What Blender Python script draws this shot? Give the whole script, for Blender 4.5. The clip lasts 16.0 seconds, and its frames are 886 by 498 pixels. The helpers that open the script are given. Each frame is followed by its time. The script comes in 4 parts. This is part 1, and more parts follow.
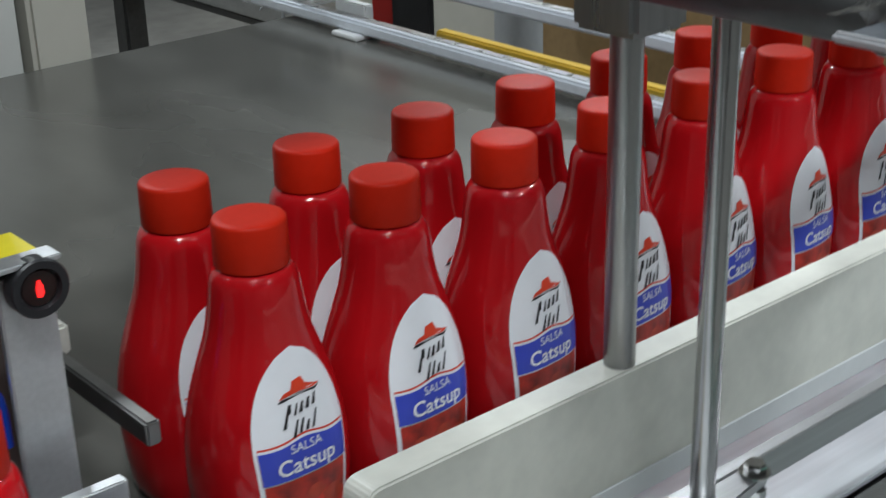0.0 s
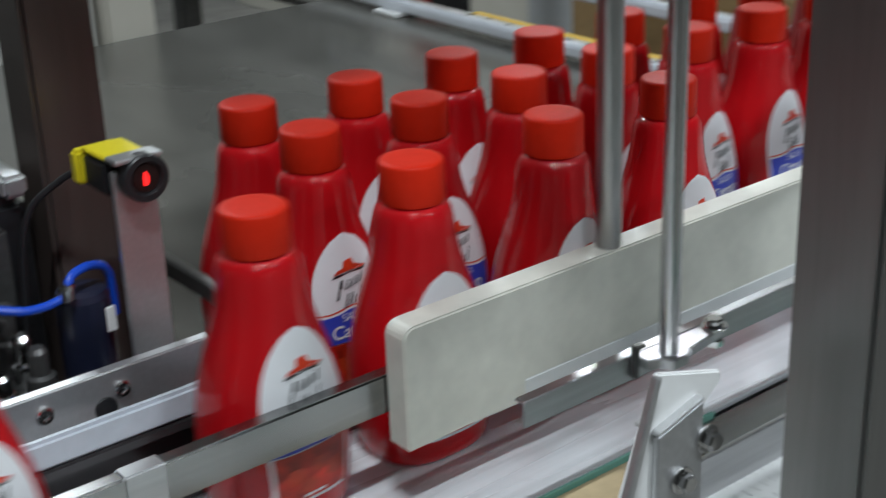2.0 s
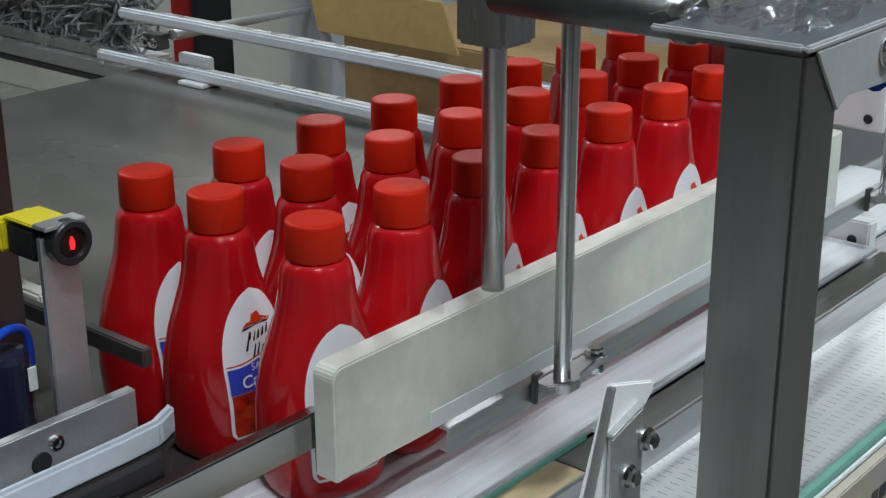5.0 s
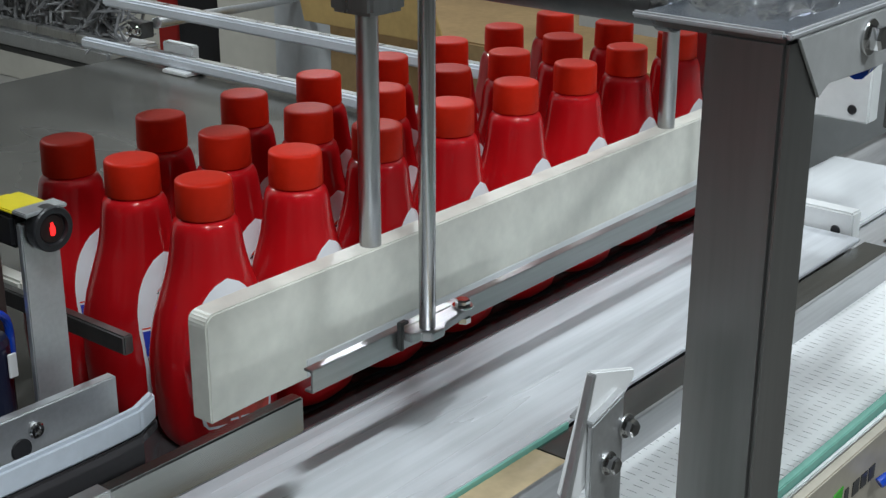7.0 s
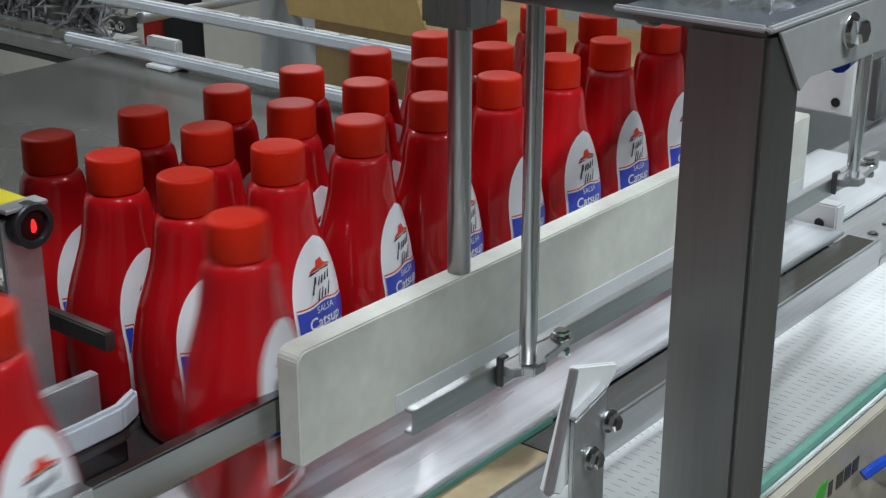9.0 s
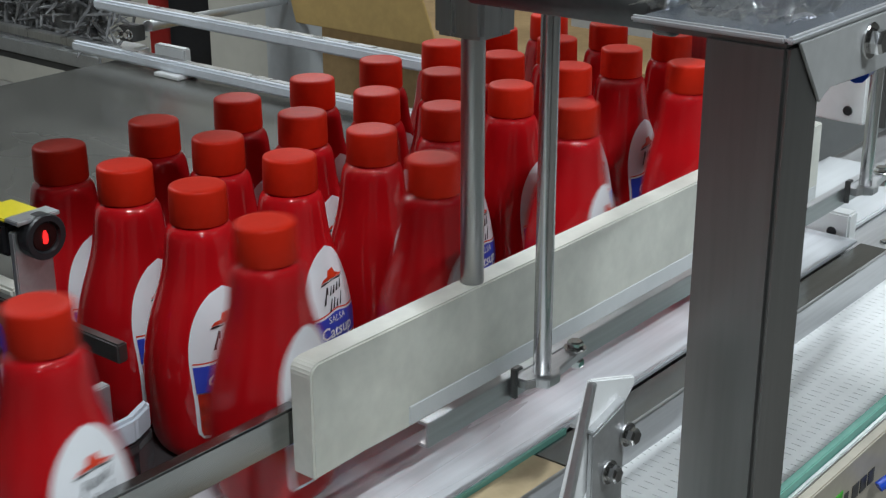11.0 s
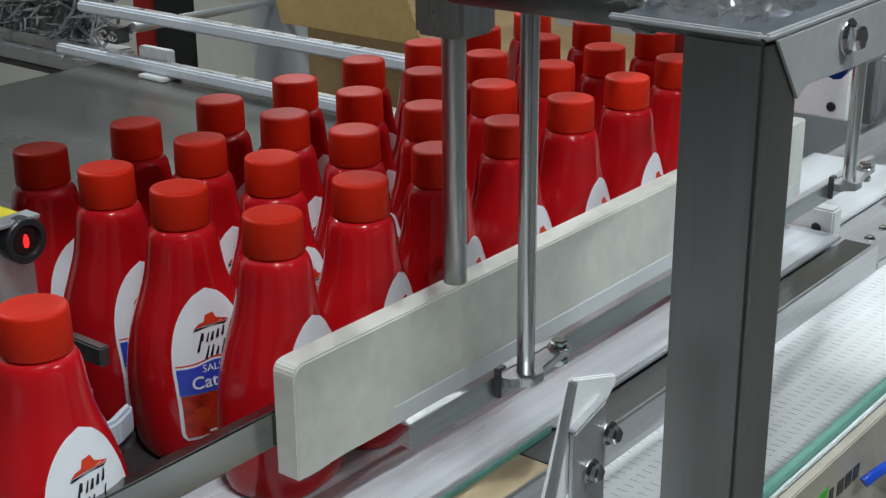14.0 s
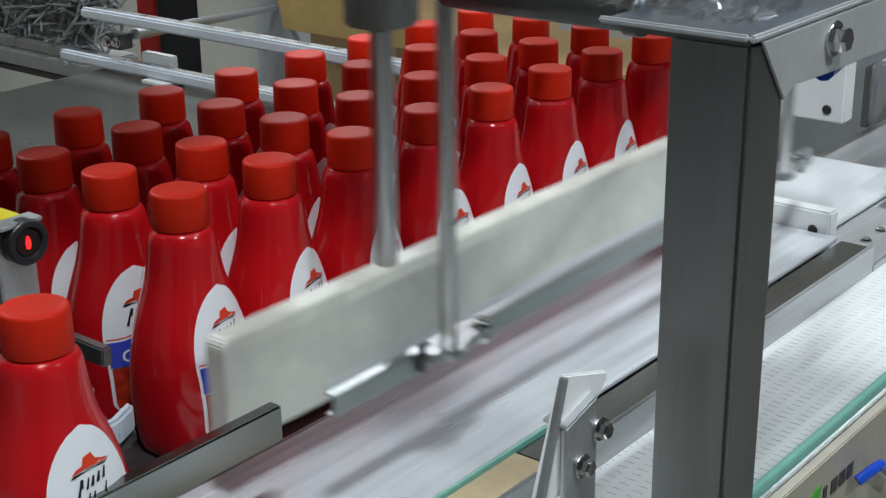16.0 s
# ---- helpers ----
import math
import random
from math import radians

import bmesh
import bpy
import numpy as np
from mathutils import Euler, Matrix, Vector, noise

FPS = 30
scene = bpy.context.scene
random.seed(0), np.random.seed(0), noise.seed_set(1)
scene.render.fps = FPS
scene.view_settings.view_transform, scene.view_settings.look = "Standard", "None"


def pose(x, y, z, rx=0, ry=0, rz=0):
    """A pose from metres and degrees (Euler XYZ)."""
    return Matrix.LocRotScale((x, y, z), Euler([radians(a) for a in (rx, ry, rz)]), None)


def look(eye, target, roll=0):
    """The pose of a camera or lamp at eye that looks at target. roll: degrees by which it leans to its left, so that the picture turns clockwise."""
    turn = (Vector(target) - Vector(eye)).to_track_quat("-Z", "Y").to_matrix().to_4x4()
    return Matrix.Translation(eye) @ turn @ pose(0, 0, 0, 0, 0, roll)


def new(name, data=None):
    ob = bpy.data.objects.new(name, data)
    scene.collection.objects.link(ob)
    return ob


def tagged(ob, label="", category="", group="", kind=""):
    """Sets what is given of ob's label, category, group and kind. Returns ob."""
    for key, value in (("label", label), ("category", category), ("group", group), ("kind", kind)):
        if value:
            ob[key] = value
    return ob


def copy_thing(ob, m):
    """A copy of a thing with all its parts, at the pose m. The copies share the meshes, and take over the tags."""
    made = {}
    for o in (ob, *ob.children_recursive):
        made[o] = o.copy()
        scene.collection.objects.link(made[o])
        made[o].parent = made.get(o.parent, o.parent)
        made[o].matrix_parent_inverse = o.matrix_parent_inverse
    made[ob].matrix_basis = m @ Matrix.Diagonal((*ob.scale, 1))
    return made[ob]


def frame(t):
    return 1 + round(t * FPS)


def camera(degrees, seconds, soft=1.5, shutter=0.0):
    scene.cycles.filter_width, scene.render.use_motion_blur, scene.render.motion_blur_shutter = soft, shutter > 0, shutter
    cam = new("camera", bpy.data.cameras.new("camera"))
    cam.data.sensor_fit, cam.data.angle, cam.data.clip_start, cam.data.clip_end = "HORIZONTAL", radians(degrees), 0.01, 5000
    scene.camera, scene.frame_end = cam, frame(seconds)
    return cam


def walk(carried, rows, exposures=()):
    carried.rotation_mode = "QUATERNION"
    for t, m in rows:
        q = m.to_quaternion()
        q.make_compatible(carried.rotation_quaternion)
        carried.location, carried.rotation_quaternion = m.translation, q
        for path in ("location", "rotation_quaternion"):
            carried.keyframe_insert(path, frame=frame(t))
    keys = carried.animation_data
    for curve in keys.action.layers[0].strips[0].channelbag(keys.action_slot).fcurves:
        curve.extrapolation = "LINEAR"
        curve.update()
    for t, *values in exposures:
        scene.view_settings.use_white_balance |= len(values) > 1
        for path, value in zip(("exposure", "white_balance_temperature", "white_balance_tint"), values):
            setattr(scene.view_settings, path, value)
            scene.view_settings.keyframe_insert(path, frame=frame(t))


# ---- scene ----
cam = camera(34.5, 16.0, 1.3, 0.9)
PATH = [
    (0, (-0.343, -0.555, 0.477), (0.841, 0.856, -0.302), -1.6),
    (0.5, (-0.351, -0.565, 0.474), (0.812, 0.851, -0.327), -3.5),
    (1, (-0.368, -0.617, 0.452), (0.793, 0.816, -0.322), -2.2),
    (1.5, (-0.405, -0.682, 0.46), (0.633, 0.841, -0.317), -3.4),
    (2, (-0.449, -0.694, 0.486), (0.694, 0.753, -0.286), -2.1),
    (2.5, (-0.517, -0.665, 0.5), (0.797, 0.654, -0.231), -1.4),
    (3, (-0.563, -0.657, 0.506), (0.833, 0.588, -0.203), -0.4),
    (3.5, (-0.575, -0.672, 0.508), (0.85, 0.55, -0.181), -0.1),
    (6, (-0.58, -0.683, 0.509), (0.859, 0.521, -0.185), -0.2),
    (6.5, (-0.58, -0.684, 0.508), (0.864, 0.515, -0.184), 0.1),
    (7, (-0.577, -0.683, 0.506), (0.867, 0.509, -0.198), 0.1),
    (7.5, (-0.575, -0.684, 0.506), (0.87, 0.503, -0.203), -0.1),
    (8, (-0.574, -0.686, 0.505), (0.876, 0.491, -0.209), -0.1),
    (10.5, (-0.574, -0.677, 0.508), (0.879, 0.501, -0.201), 0.1),
    (11, (-0.573, -0.676, 0.507), (0.878, 0.507, -0.197), -0.1),
    (11.5, (-0.572, -0.678, 0.507), (0.882, 0.502, -0.195), -0.2),
    (12, (-0.571, -0.68, 0.507), (0.884, 0.499, -0.195), -0.4),
    (12.5, (-0.57, -0.681, 0.507), (0.889, 0.494, -0.194), -0.3),
    (13, (-0.569, -0.679, 0.506), (0.892, 0.492, -0.196), -0.4),
    (13.5, (-0.569, -0.677, 0.506), (0.892, 0.494, -0.197), -0.3),
    (14, (-0.569, -0.679, 0.507), (0.89, 0.493, -0.198), -0.5),
    (14.5, (-0.572, -0.683, 0.507), (0.886, 0.491, -0.197), -0.7),
    (15, (-0.57, -0.683, 0.507), (0.889, 0.491, -0.195), -0.6),
    (15.5, (-0.571, -0.685, 0.507), (0.886, 0.492, -0.195), -0.8),
    (16, (-0.575, -0.691, 0.508), (0.882, 0.489, -0.189), -0.7),
]
walk(cam, [(t, look(eye, target, roll)) for t, eye, target, roll in PATH])

BELT = 0.045          # height of the belt and table tops
FLOOR = -0.85

# ---- world and lights ----
world = bpy.data.worlds.new("hall_air")
world.use_nodes = True
world.node_tree.nodes["Background"].inputs[0].default_value = (0.75, 0.82, 0.9, 1)
world.node_tree.nodes["Background"].inputs[1].default_value = 0.05
scene.world = world


def tube_lamp(name, x, y, z, length, width, power, along):
    data = bpy.data.lights.new(name, "AREA")
    data.shape, data.size, data.size_y, data.energy = "RECTANGLE", length, width, power
    data.color = (0.865, 0.95, 1.0)
    ob = new(name, data)
    ob.matrix_world = pose(x, y, z, 0, 0, 0 if along == "x" else 90)
    return ob


LAMPS = [(-0.6, -1.0, 57), (-1.7, -2.7, 8), (0.9, -2.7, 54), (-1.6, 1.4, 6), (3.0, 0.2, 52), (3.2, 3.0, 80), (0.6, 3.2, 80)]
for lx, ly, watts in LAMPS:
    tube_lamp("tube_light", lx, ly, 2.62, 0.6, 0.05, watts, "x")


# ---- materials ----
def material(name, color, rough=0.5, metal=0.0, grain=0.0, scale=40.0, bump=0.0, blotch=0.0, stretch=(1, 1, 1), coat=0.0,
             spec=0.5, glow=None, vary=0.0, rough_vary=0.0, coat_rough=0.06):
    m = bpy.data.materials.new(name)
    m.use_nodes = True
    nt = m.node_tree
    b = nt.nodes["Principled BSDF"]
    b.inputs["Base Color"].default_value = (*color, 1)
    b.inputs["Roughness"].default_value = rough
    b.inputs["Metallic"].default_value = metal
    b.inputs["Specular IOR Level"].default_value = spec
    b.inputs["Coat Weight"].default_value = coat
    b.inputs["Coat Roughness"].default_value = coat_rough
    if glow:
        b.inputs["Emission Color"].default_value = (*glow[0], 1)
        b.inputs["Emission Strength"].default_value = glow[1]
    if grain or blotch or bump or vary or rough_vary:
        tc = nt.nodes.new("ShaderNodeTexCoord")
        mp = nt.nodes.new("ShaderNodeMapping")
        mp.inputs["Scale"].default_value = stretch
        nt.links.new(tc.outputs["Object"], mp.inputs["Vector"])
        fine = nt.nodes.new("ShaderNodeTexNoise")
        fine.inputs["Scale"].default_value, fine.inputs["Detail"].default_value = scale, 6
        nt.links.new(mp.outputs[0], fine.inputs["Vector"])
        broad = nt.nodes.new("ShaderNodeTexNoise")
        broad.inputs["Scale"].default_value, broad.inputs["Detail"].default_value = scale * 0.13, 4
        nt.links.new(mp.outputs[0], broad.inputs["Vector"])

        def mul(a_socket, low, high):
            r = nt.nodes.new("ShaderNodeMapRange")
            r.inputs["From Min"].default_value, r.inputs["From Max"].default_value = 0.3, 0.7
            r.inputs["To Min"].default_value, r.inputs["To Max"].default_value = low, high
            nt.links.new(a_socket, r.inputs["Value"])
            return r.outputs["Result"]

        def times(a_socket, c_socket):
            k = nt.nodes.new("ShaderNodeMath")
            k.operation = "MULTIPLY"
            nt.links.new(a_socket, k.inputs[0])
            nt.links.new(c_socket, k.inputs[1])
            return k.outputs[0]

        f = times(mul(fine.outputs["Fac"], 1 - grain, 1 + grain), mul(broad.outputs["Fac"], 1 - blotch, 1 + blotch))
        if vary:
            oi = nt.nodes.new("ShaderNodeObjectInfo")
            r = nt.nodes.new("ShaderNodeMapRange")
            r.inputs["To Min"].default_value, r.inputs["To Max"].default_value = 1 - vary, 1 + vary
            nt.links.new(oi.outputs["Random"], r.inputs["Value"])
            f = times(f, r.outputs["Result"])
        v = nt.nodes.new("ShaderNodeVectorMath")
        v.operation = "SCALE"
        v.inputs[0].default_value = color
        nt.links.new(f, v.inputs["Scale"])
        nt.links.new(v.outputs[0], b.inputs["Base Color"])
        if rough_vary:
            nt.links.new(mul(broad.outputs["Fac"], rough - rough_vary, rough + rough_vary), b.inputs["Roughness"])
        if bump:
            bp = nt.nodes.new("ShaderNodeBump")
            bp.inputs["Strength"].default_value, bp.inputs["Distance"].default_value = bump, 0.001
            nt.links.new(fine.outputs["Fac"], bp.inputs["Height"])
            nt.links.new(bp.outputs[0], b.inputs["Normal"])
    return m


RED = material("red_bottle_plastic", (0.445, 0.0056, 0.0092), 0.30, grain=0.03, scale=60, bump=0.015, blotch=0.08, coat=1.0, vary=0.12, spec=0.03, coat_rough=0.06)
CAP = material("red_cap_plastic", (0.58, 0.020, 0.006), 0.45, grain=0.04, scale=200, bump=0.08, vary=0.22, spec=0.12)
PAPER = material("white_label_film", (0.78, 0.79, 0.82), 0.32, grain=0.02, scale=90, blotch=0.03)
BLUE = material("blue_label_ink", (0.035, 0.06, 0.46), 0.3, grain=0.03, scale=120)
INK = material("black_label_ink", (0.012, 0.012, 0.014), 0.35, grain=0.05, scale=200)
HAT = material("red_label_ink", (0.66, 0.045, 0.012), 0.35, grain=0.04, scale=200)
TOMATO = material("tomato_print", (0.42, 0.022, 0.008), 0.32, grain=0.55, scale=95, blotch=0.5)
TOMATO_LIGHT = material("orange_print", (0.46, 0.040, 0.010), 0.32, grain=0.2, scale=150)
HDPE = material("milky_plastic", (0.71, 0.705, 0.635), 0.42, grain=0.04, scale=110, blotch=0.16, bump=0.03, rough_vary=0.1)
WHITE = material("white_machined_plastic", (0.86, 0.87, 0.87), 0.4, grain=0.02, scale=120, blotch=0.05, bump=0.03)
RAILWHITE = material("pale_rail_plastic", (0.74, 0.78, 0.84), 0.35, grain=0.03, scale=100, blotch=0.06)
GLOSSWHITE = material("glossy_white_belt", (0.78, 0.80, 0.82), 0.2, grain=0.03, scale=120, blotch=0.06, stretch=(0.05, 1, 1))
GUIDE = material("grey_white_guide", (0.50, 0.54, 0.60), 0.22, grain=0.04, scale=110, blotch=0.08)
STEEL = material("brushed_steel", (0.52, 0.52, 0.52), 0.3, 1.0, grain=0.08, scale=260, blotch=0.1, stretch=(1, 1, 0.05), bump=0.03, rough_vary=0.06)
STEEL_X = material("brushed_steel_along", (0.52, 0.52, 0.53), 0.36, 1.0, grain=0.08, scale=260, blotch=0.1, stretch=(0.05, 1, 1), bump=0.03, rough_vary=0.06)
PLATEMAT = material("lit_corner_plate", (0.56, 0.57, 0.57), 0.38, 0.35, grain=0.04, scale=160, blotch=0.06)
POST = material("satin_post_steel", (0.24, 0.238, 0.233), 0.37, 0.92, grain=0.05, scale=220, blotch=0.12, stretch=(1, 1, 0.06), bump=0.03, rough_vary=0.06)
RIM = material("bright_sheet_rim", (0.62, 0.63, 0.65), 0.32, 0.5, grain=0.05, scale=160, blotch=0.08)
TRAY = material("dark_blue_grey_cover", (0.26, 0.29, 0.34), 0.25, 0.6, grain=0.05, scale=90, blotch=0.15)
ALU = material("anodised_aluminium", (0.62, 0.63, 0.64), 0.42, 0.9, grain=0.05, scale=300, blotch=0.06, bump=0.04)
RODSTEEL = material("ground_rod_steel", (0.40, 0.40, 0.40), 0.24, 1.0, grain=0.05, scale=200, blotch=0.06, stretch=(1, 1, 0.05))
SATINROD = material("satin_rod_steel", (0.36, 0.36, 0.355), 0.36, 1.0, grain=0.06, scale=200, blotch=0.08, stretch=(1, 1, 0.05))
RAILSTEEL = material("dull_rail_steel", (0.27, 0.27, 0.265), 0.2, 1.0, grain=0.08, scale=240, blotch=0.12, stretch=(0.05, 1, 1), rough_vary=0.06)
CHROME = material("polished_steel", (0.66, 0.66, 0.66), 0.12, 1.0, grain=0.03, scale=120)
DARKSTEEL = material("dark_oxide_steel", (0.10, 0.10, 0.10), 0.42, 0.7, grain=0.1, scale=160, blotch=0.2, bump=0.04)
# Lengthwise streaks in the colour imitate light mirrored in the steel belt.
BELTMAT = material("reflection_streaked_belt", (0.66, 0.68, 0.71), 0.27, 0.22, grain=0.14, scale=90, blotch=0.22, stretch=(0.05, 1, 1), rough_vary=0.1)
# Dark slide strip and base block; also the shade coloured into other parts.
DARKBELT = material("dark_glossy_slide_and_shade", (0.05, 0.045, 0.047), 0.16, 0.3, grain=0.10, scale=90, blotch=0.3, stretch=(0.05, 1, 1), rough_vary=0.05)
SHEEN = material("pale_plate_sheen", (0.69, 0.705, 0.71), 0.42, grain=0.02, scale=120, blotch=0.06)
# Broad blotches in this colour stand in for reflection patches on the table.
TABLEMAT = material("grey_slide_table", (0.130, 0.127, 0.115), 0.24, 0.25, grain=0.08, scale=46, blotch=0.32, stretch=(0.5, 0.22, 1), rough_vary=0.10, spec=0.6)
RUBBER = material("black_plastic", (0.014, 0.014, 0.016), 0.4, grain=0.1, scale=150)
YELLOW = material("yellow_plastic", (0.72, 0.60, 0.02), 0.4, grain=0.03, scale=150)
BLUETUBE = material("blue_air_tube", (0.01, 0.07, 0.55), 0.25, grain=0.03, scale=150, coat=0.4)
NAVY = material("dark_blue_paint", (0.012, 0.015, 0.035), 0.3, grain=0.06, scale=120, coat=0.2)
LENS = material("lit_red_lens", (0.6, 0.01, 0.01), 0.3, glow=((1.0, 0.02, 0.02), 1.6))
LENSDARK = material("dark_red_lens", (0.012, 0.002, 0.002), 0.3)
GREEN = material("green_sheet_edge", (0.20, 0.46, 0.38), 0.25, grain=0.05, scale=120)
LEAF = material("green_print", (0.05, 0.42, 0.03), 0.4, grain=0.04, scale=120)
BEIGEWALL = material("pale_beige_panel", (0.50, 0.48, 0.42), 0.55, grain=0.03, scale=20, blotch=0.12)
BEIGE = material("beige_side_panel", (0.42, 0.38, 0.31), 0.38, 0.1, grain=0.05, scale=120, blotch=0.1)
TAN = material("tan_wear_strip", (0.46, 0.36, 0.22), 0.4, grain=0.08, scale=120, blotch=0.12)
CARD = material("corrugated_cardboard", (0.34, 0.22, 0.10), 0.85, grain=0.08, scale=70, blotch=0.12, bump=0.1)
CARDLIGHT = material("tan_cardboard", (0.52, 0.35, 0.13), 0.8, grain=0.06, scale=60, blotch=0.08)
YELLOWCARD = material("yellow_tape", (0.66, 0.42, 0.04), 0.5, grain=0.06, scale=60, blotch=0.1)
GREYPAINT = material("grey_cabinet_paint", (0.42, 0.44, 0.45), 0.5, grain=0.03, scale=60, blotch=0.1)
WALLMAT = material("pale_wall_paint", (0.55, 0.55, 0.52), 0.7, grain=0.03, scale=12, blotch=0.12)
HALLMAT = material("grey_hall_paint", (0.30, 0.30, 0.29), 0.7, grain=0.03, scale=12, blotch=0.12)
FLOORMAT = material("worn_concrete", (0.24, 0.232, 0.215), 0.5, grain=0.12, scale=14, blotch=0.25, bump=0.06)
BROWN = material("brown_steel_post", (0.10, 0.075, 0.068), 0.35, 0.5, grain=0.08, scale=120, blotch=0.2, stretch=(1, 1, 0.1))
REDPAINT = material("red_paint", (0.45, 0.02, 0.015), 0.4, grain=0.05, scale=40, blotch=0.1)
DARKMESH = material("grey_netting", (0.22, 0.22, 0.225), 0.6, grain=0.4, scale=80, blotch=0.4)
CLEAR = bpy.data.materials.new("clear_film")
CLEAR.use_nodes = True
tree = CLEAR.node_tree
tree.nodes.remove(tree.nodes["Principled BSDF"])
film_glossy, film_clear, film_mix = (tree.nodes.new(k) for k in ("ShaderNodeBsdfGlossy", "ShaderNodeBsdfTransparent", "ShaderNodeMixShader"))
film_glossy.inputs["Roughness"].default_value = 0.12
film_mix.inputs[0].default_value = 0.42
tree.links.new(film_clear.outputs[0], film_mix.inputs[1])
tree.links.new(film_glossy.outputs[0], film_mix.inputs[2])
tree.links.new(film_mix.outputs[0], tree.nodes["Material Output"].inputs["Surface"])


# ---- mesh helpers ----
def part(name, bm, mat, parent=None, label="", smooth=False):
    me = bpy.data.meshes.new(name)
    bm.normal_update()
    bm.to_mesh(me)
    bm.free()
    me.materials.append(mat)
    if smooth:
        me.shade_smooth()
    ob = new(name, me)
    if parent is not None:
        ob.parent = parent
    if label:
        ob["label"] = label
    return ob


def empty(name, x=0, y=0, z=0, label="", category="", group="", kind=""):
    ob = new(name)
    ob.location = (x, y, z)
    return tagged(ob, label, category, group, kind)


def box(x0, x1, y0, y1, z0, z1, bevel=0.0, bm=None, seg=2):
    own = bmesh.new()
    bmesh.ops.create_cube(own, size=1)
    for v in own.verts:
        v.co = ((x0 + x1) / 2 + v.co.x * (x1 - x0), (y0 + y1) / 2 + v.co.y * (y1 - y0), (z0 + z1) / 2 + v.co.z * (z1 - z0))
    if bevel:
        bmesh.ops.bevel(own, geom=own.edges[:], offset=bevel, segments=seg, affect="EDGES", clamp_overlap=True)
    return merge(bm, own)


def merge(bm, own):
    if bm is None:
        return own
    me = bpy.data.meshes.new("tmp")
    own.to_mesh(me)
    own.free()
    bm.from_mesh(me)
    bpy.data.meshes.remove(me)
    return bm


def lathe(profile, n=24, bm=None, at=(0, 0, 0), axis="z"):
    """Turned solid from (radius, height) pairs; closed at both ends."""
    own = bmesh.new()
    rings = []
    for r, h in profile:
        rings.append([own.verts.new((r * math.cos(2 * math.pi * k / n), r * math.sin(2 * math.pi * k / n), h)) for k in range(n)])
    for a, b in zip(rings, rings[1:]):
        for k in range(n):
            own.faces.new((a[k], a[(k + 1) % n], b[(k + 1) % n], b[k]))
    own.faces.new(rings[0][::-1])
    own.faces.new(rings[-1])
    turn = {"z": Matrix(), "x": pose(0, 0, 0, 0, 90, 0), "y": pose(0, 0, 0, -90, 0, 0)}[axis]
    bmesh.ops.transform(own, matrix=Matrix.Translation(at) @ turn, verts=own.verts[:])
    bmesh.ops.recalc_face_normals(own, faces=own.faces[:])
    return merge(bm, own)


def rod(r, p0, p1, n=20, bm=None, edge=0.0008):
    p0, p1 = Vector(p0), Vector(p1)
    length = (p1 - p0).length
    own = lathe([(r - edge, 0), (r, edge), (r, length - edge), (r - edge, length)], n)
    m = Matrix.Translation(p0) @ (p1 - p0).to_track_quat("Z", "Y").to_matrix().to_4x4()
    bmesh.ops.transform(own, matrix=m, verts=own.verts[:])
    return merge(bm, own)


def prism(points, y0, y1, bevel=0.0, bm=None, plane="xz", seg=2):
    """A plate from an outline, drawn in the plane given, with its thickness across it."""
    own = bmesh.new()
    put = {"xz": lambda a, b, c: (a, c, b), "xy": lambda a, b, c: (a, b, c), "yz": lambda a, b, c: (c, a, b)}[plane]
    lo = [own.verts.new(put(a, b, y0)) for a, b in points]
    hi = [own.verts.new(put(a, b, y1)) for a, b in points]
    n = len(points)
    own.faces.new(lo)
    own.faces.new(hi[::-1])
    for k in range(n):
        own.faces.new((lo[k], hi[k], hi[(k + 1) % n], lo[(k + 1) % n]))
    bmesh.ops.recalc_face_normals(own, faces=own.faces[:])
    if bevel:
        bmesh.ops.bevel(own, geom=own.edges[:], offset=bevel, segments=seg, affect="EDGES", clamp_overlap=True)
    return merge(bm, own)


def hose(points, r, n=10, bm=None, steps=8):
    """A bent tube through the points."""
    pts = [Vector(p) for p in points]
    line = []
    for k in range(len(pts) - 1):
        a, b = pts[k], pts[k + 1]
        ta = (pts[k + 1] - pts[max(k - 1, 0)]) * 0.5
        tb = (pts[min(k + 2, len(pts) - 1)] - pts[k]) * 0.5
        for s in range(steps):
            u = s / steps
            line.append(a * (2 * u**3 - 3 * u**2 + 1) + ta * (u**3 - 2 * u**2 + u) + b * (-2 * u**3 + 3 * u**2) + tb * (u**3 - u**2))
    line.append(pts[-1])
    own = bmesh.new()
    rings = []
    for k, p in enumerate(line):
        d = (line[min(k + 1, len(line) - 1)] - line[max(k - 1, 0)]).normalized()
        side = d.cross(Vector((0.13, 0.21, 0.97))).normalized()
        up = side.cross(d)
        rings.append([own.verts.new(p + r * (math.cos(2 * math.pi * j / n) * side + math.sin(2 * math.pi * j / n) * up)) for j in range(n)])
    for a, b in zip(rings, rings[1:]):
        for j in range(n):
            own.faces.new((a[j], a[(j + 1) % n], b[(j + 1) % n], b[j]))
    own.faces.new(rings[0][::-1])
    own.faces.new(rings[-1])
    bmesh.ops.recalc_face_normals(own, faces=own.faces[:])
    return merge(bm, own)


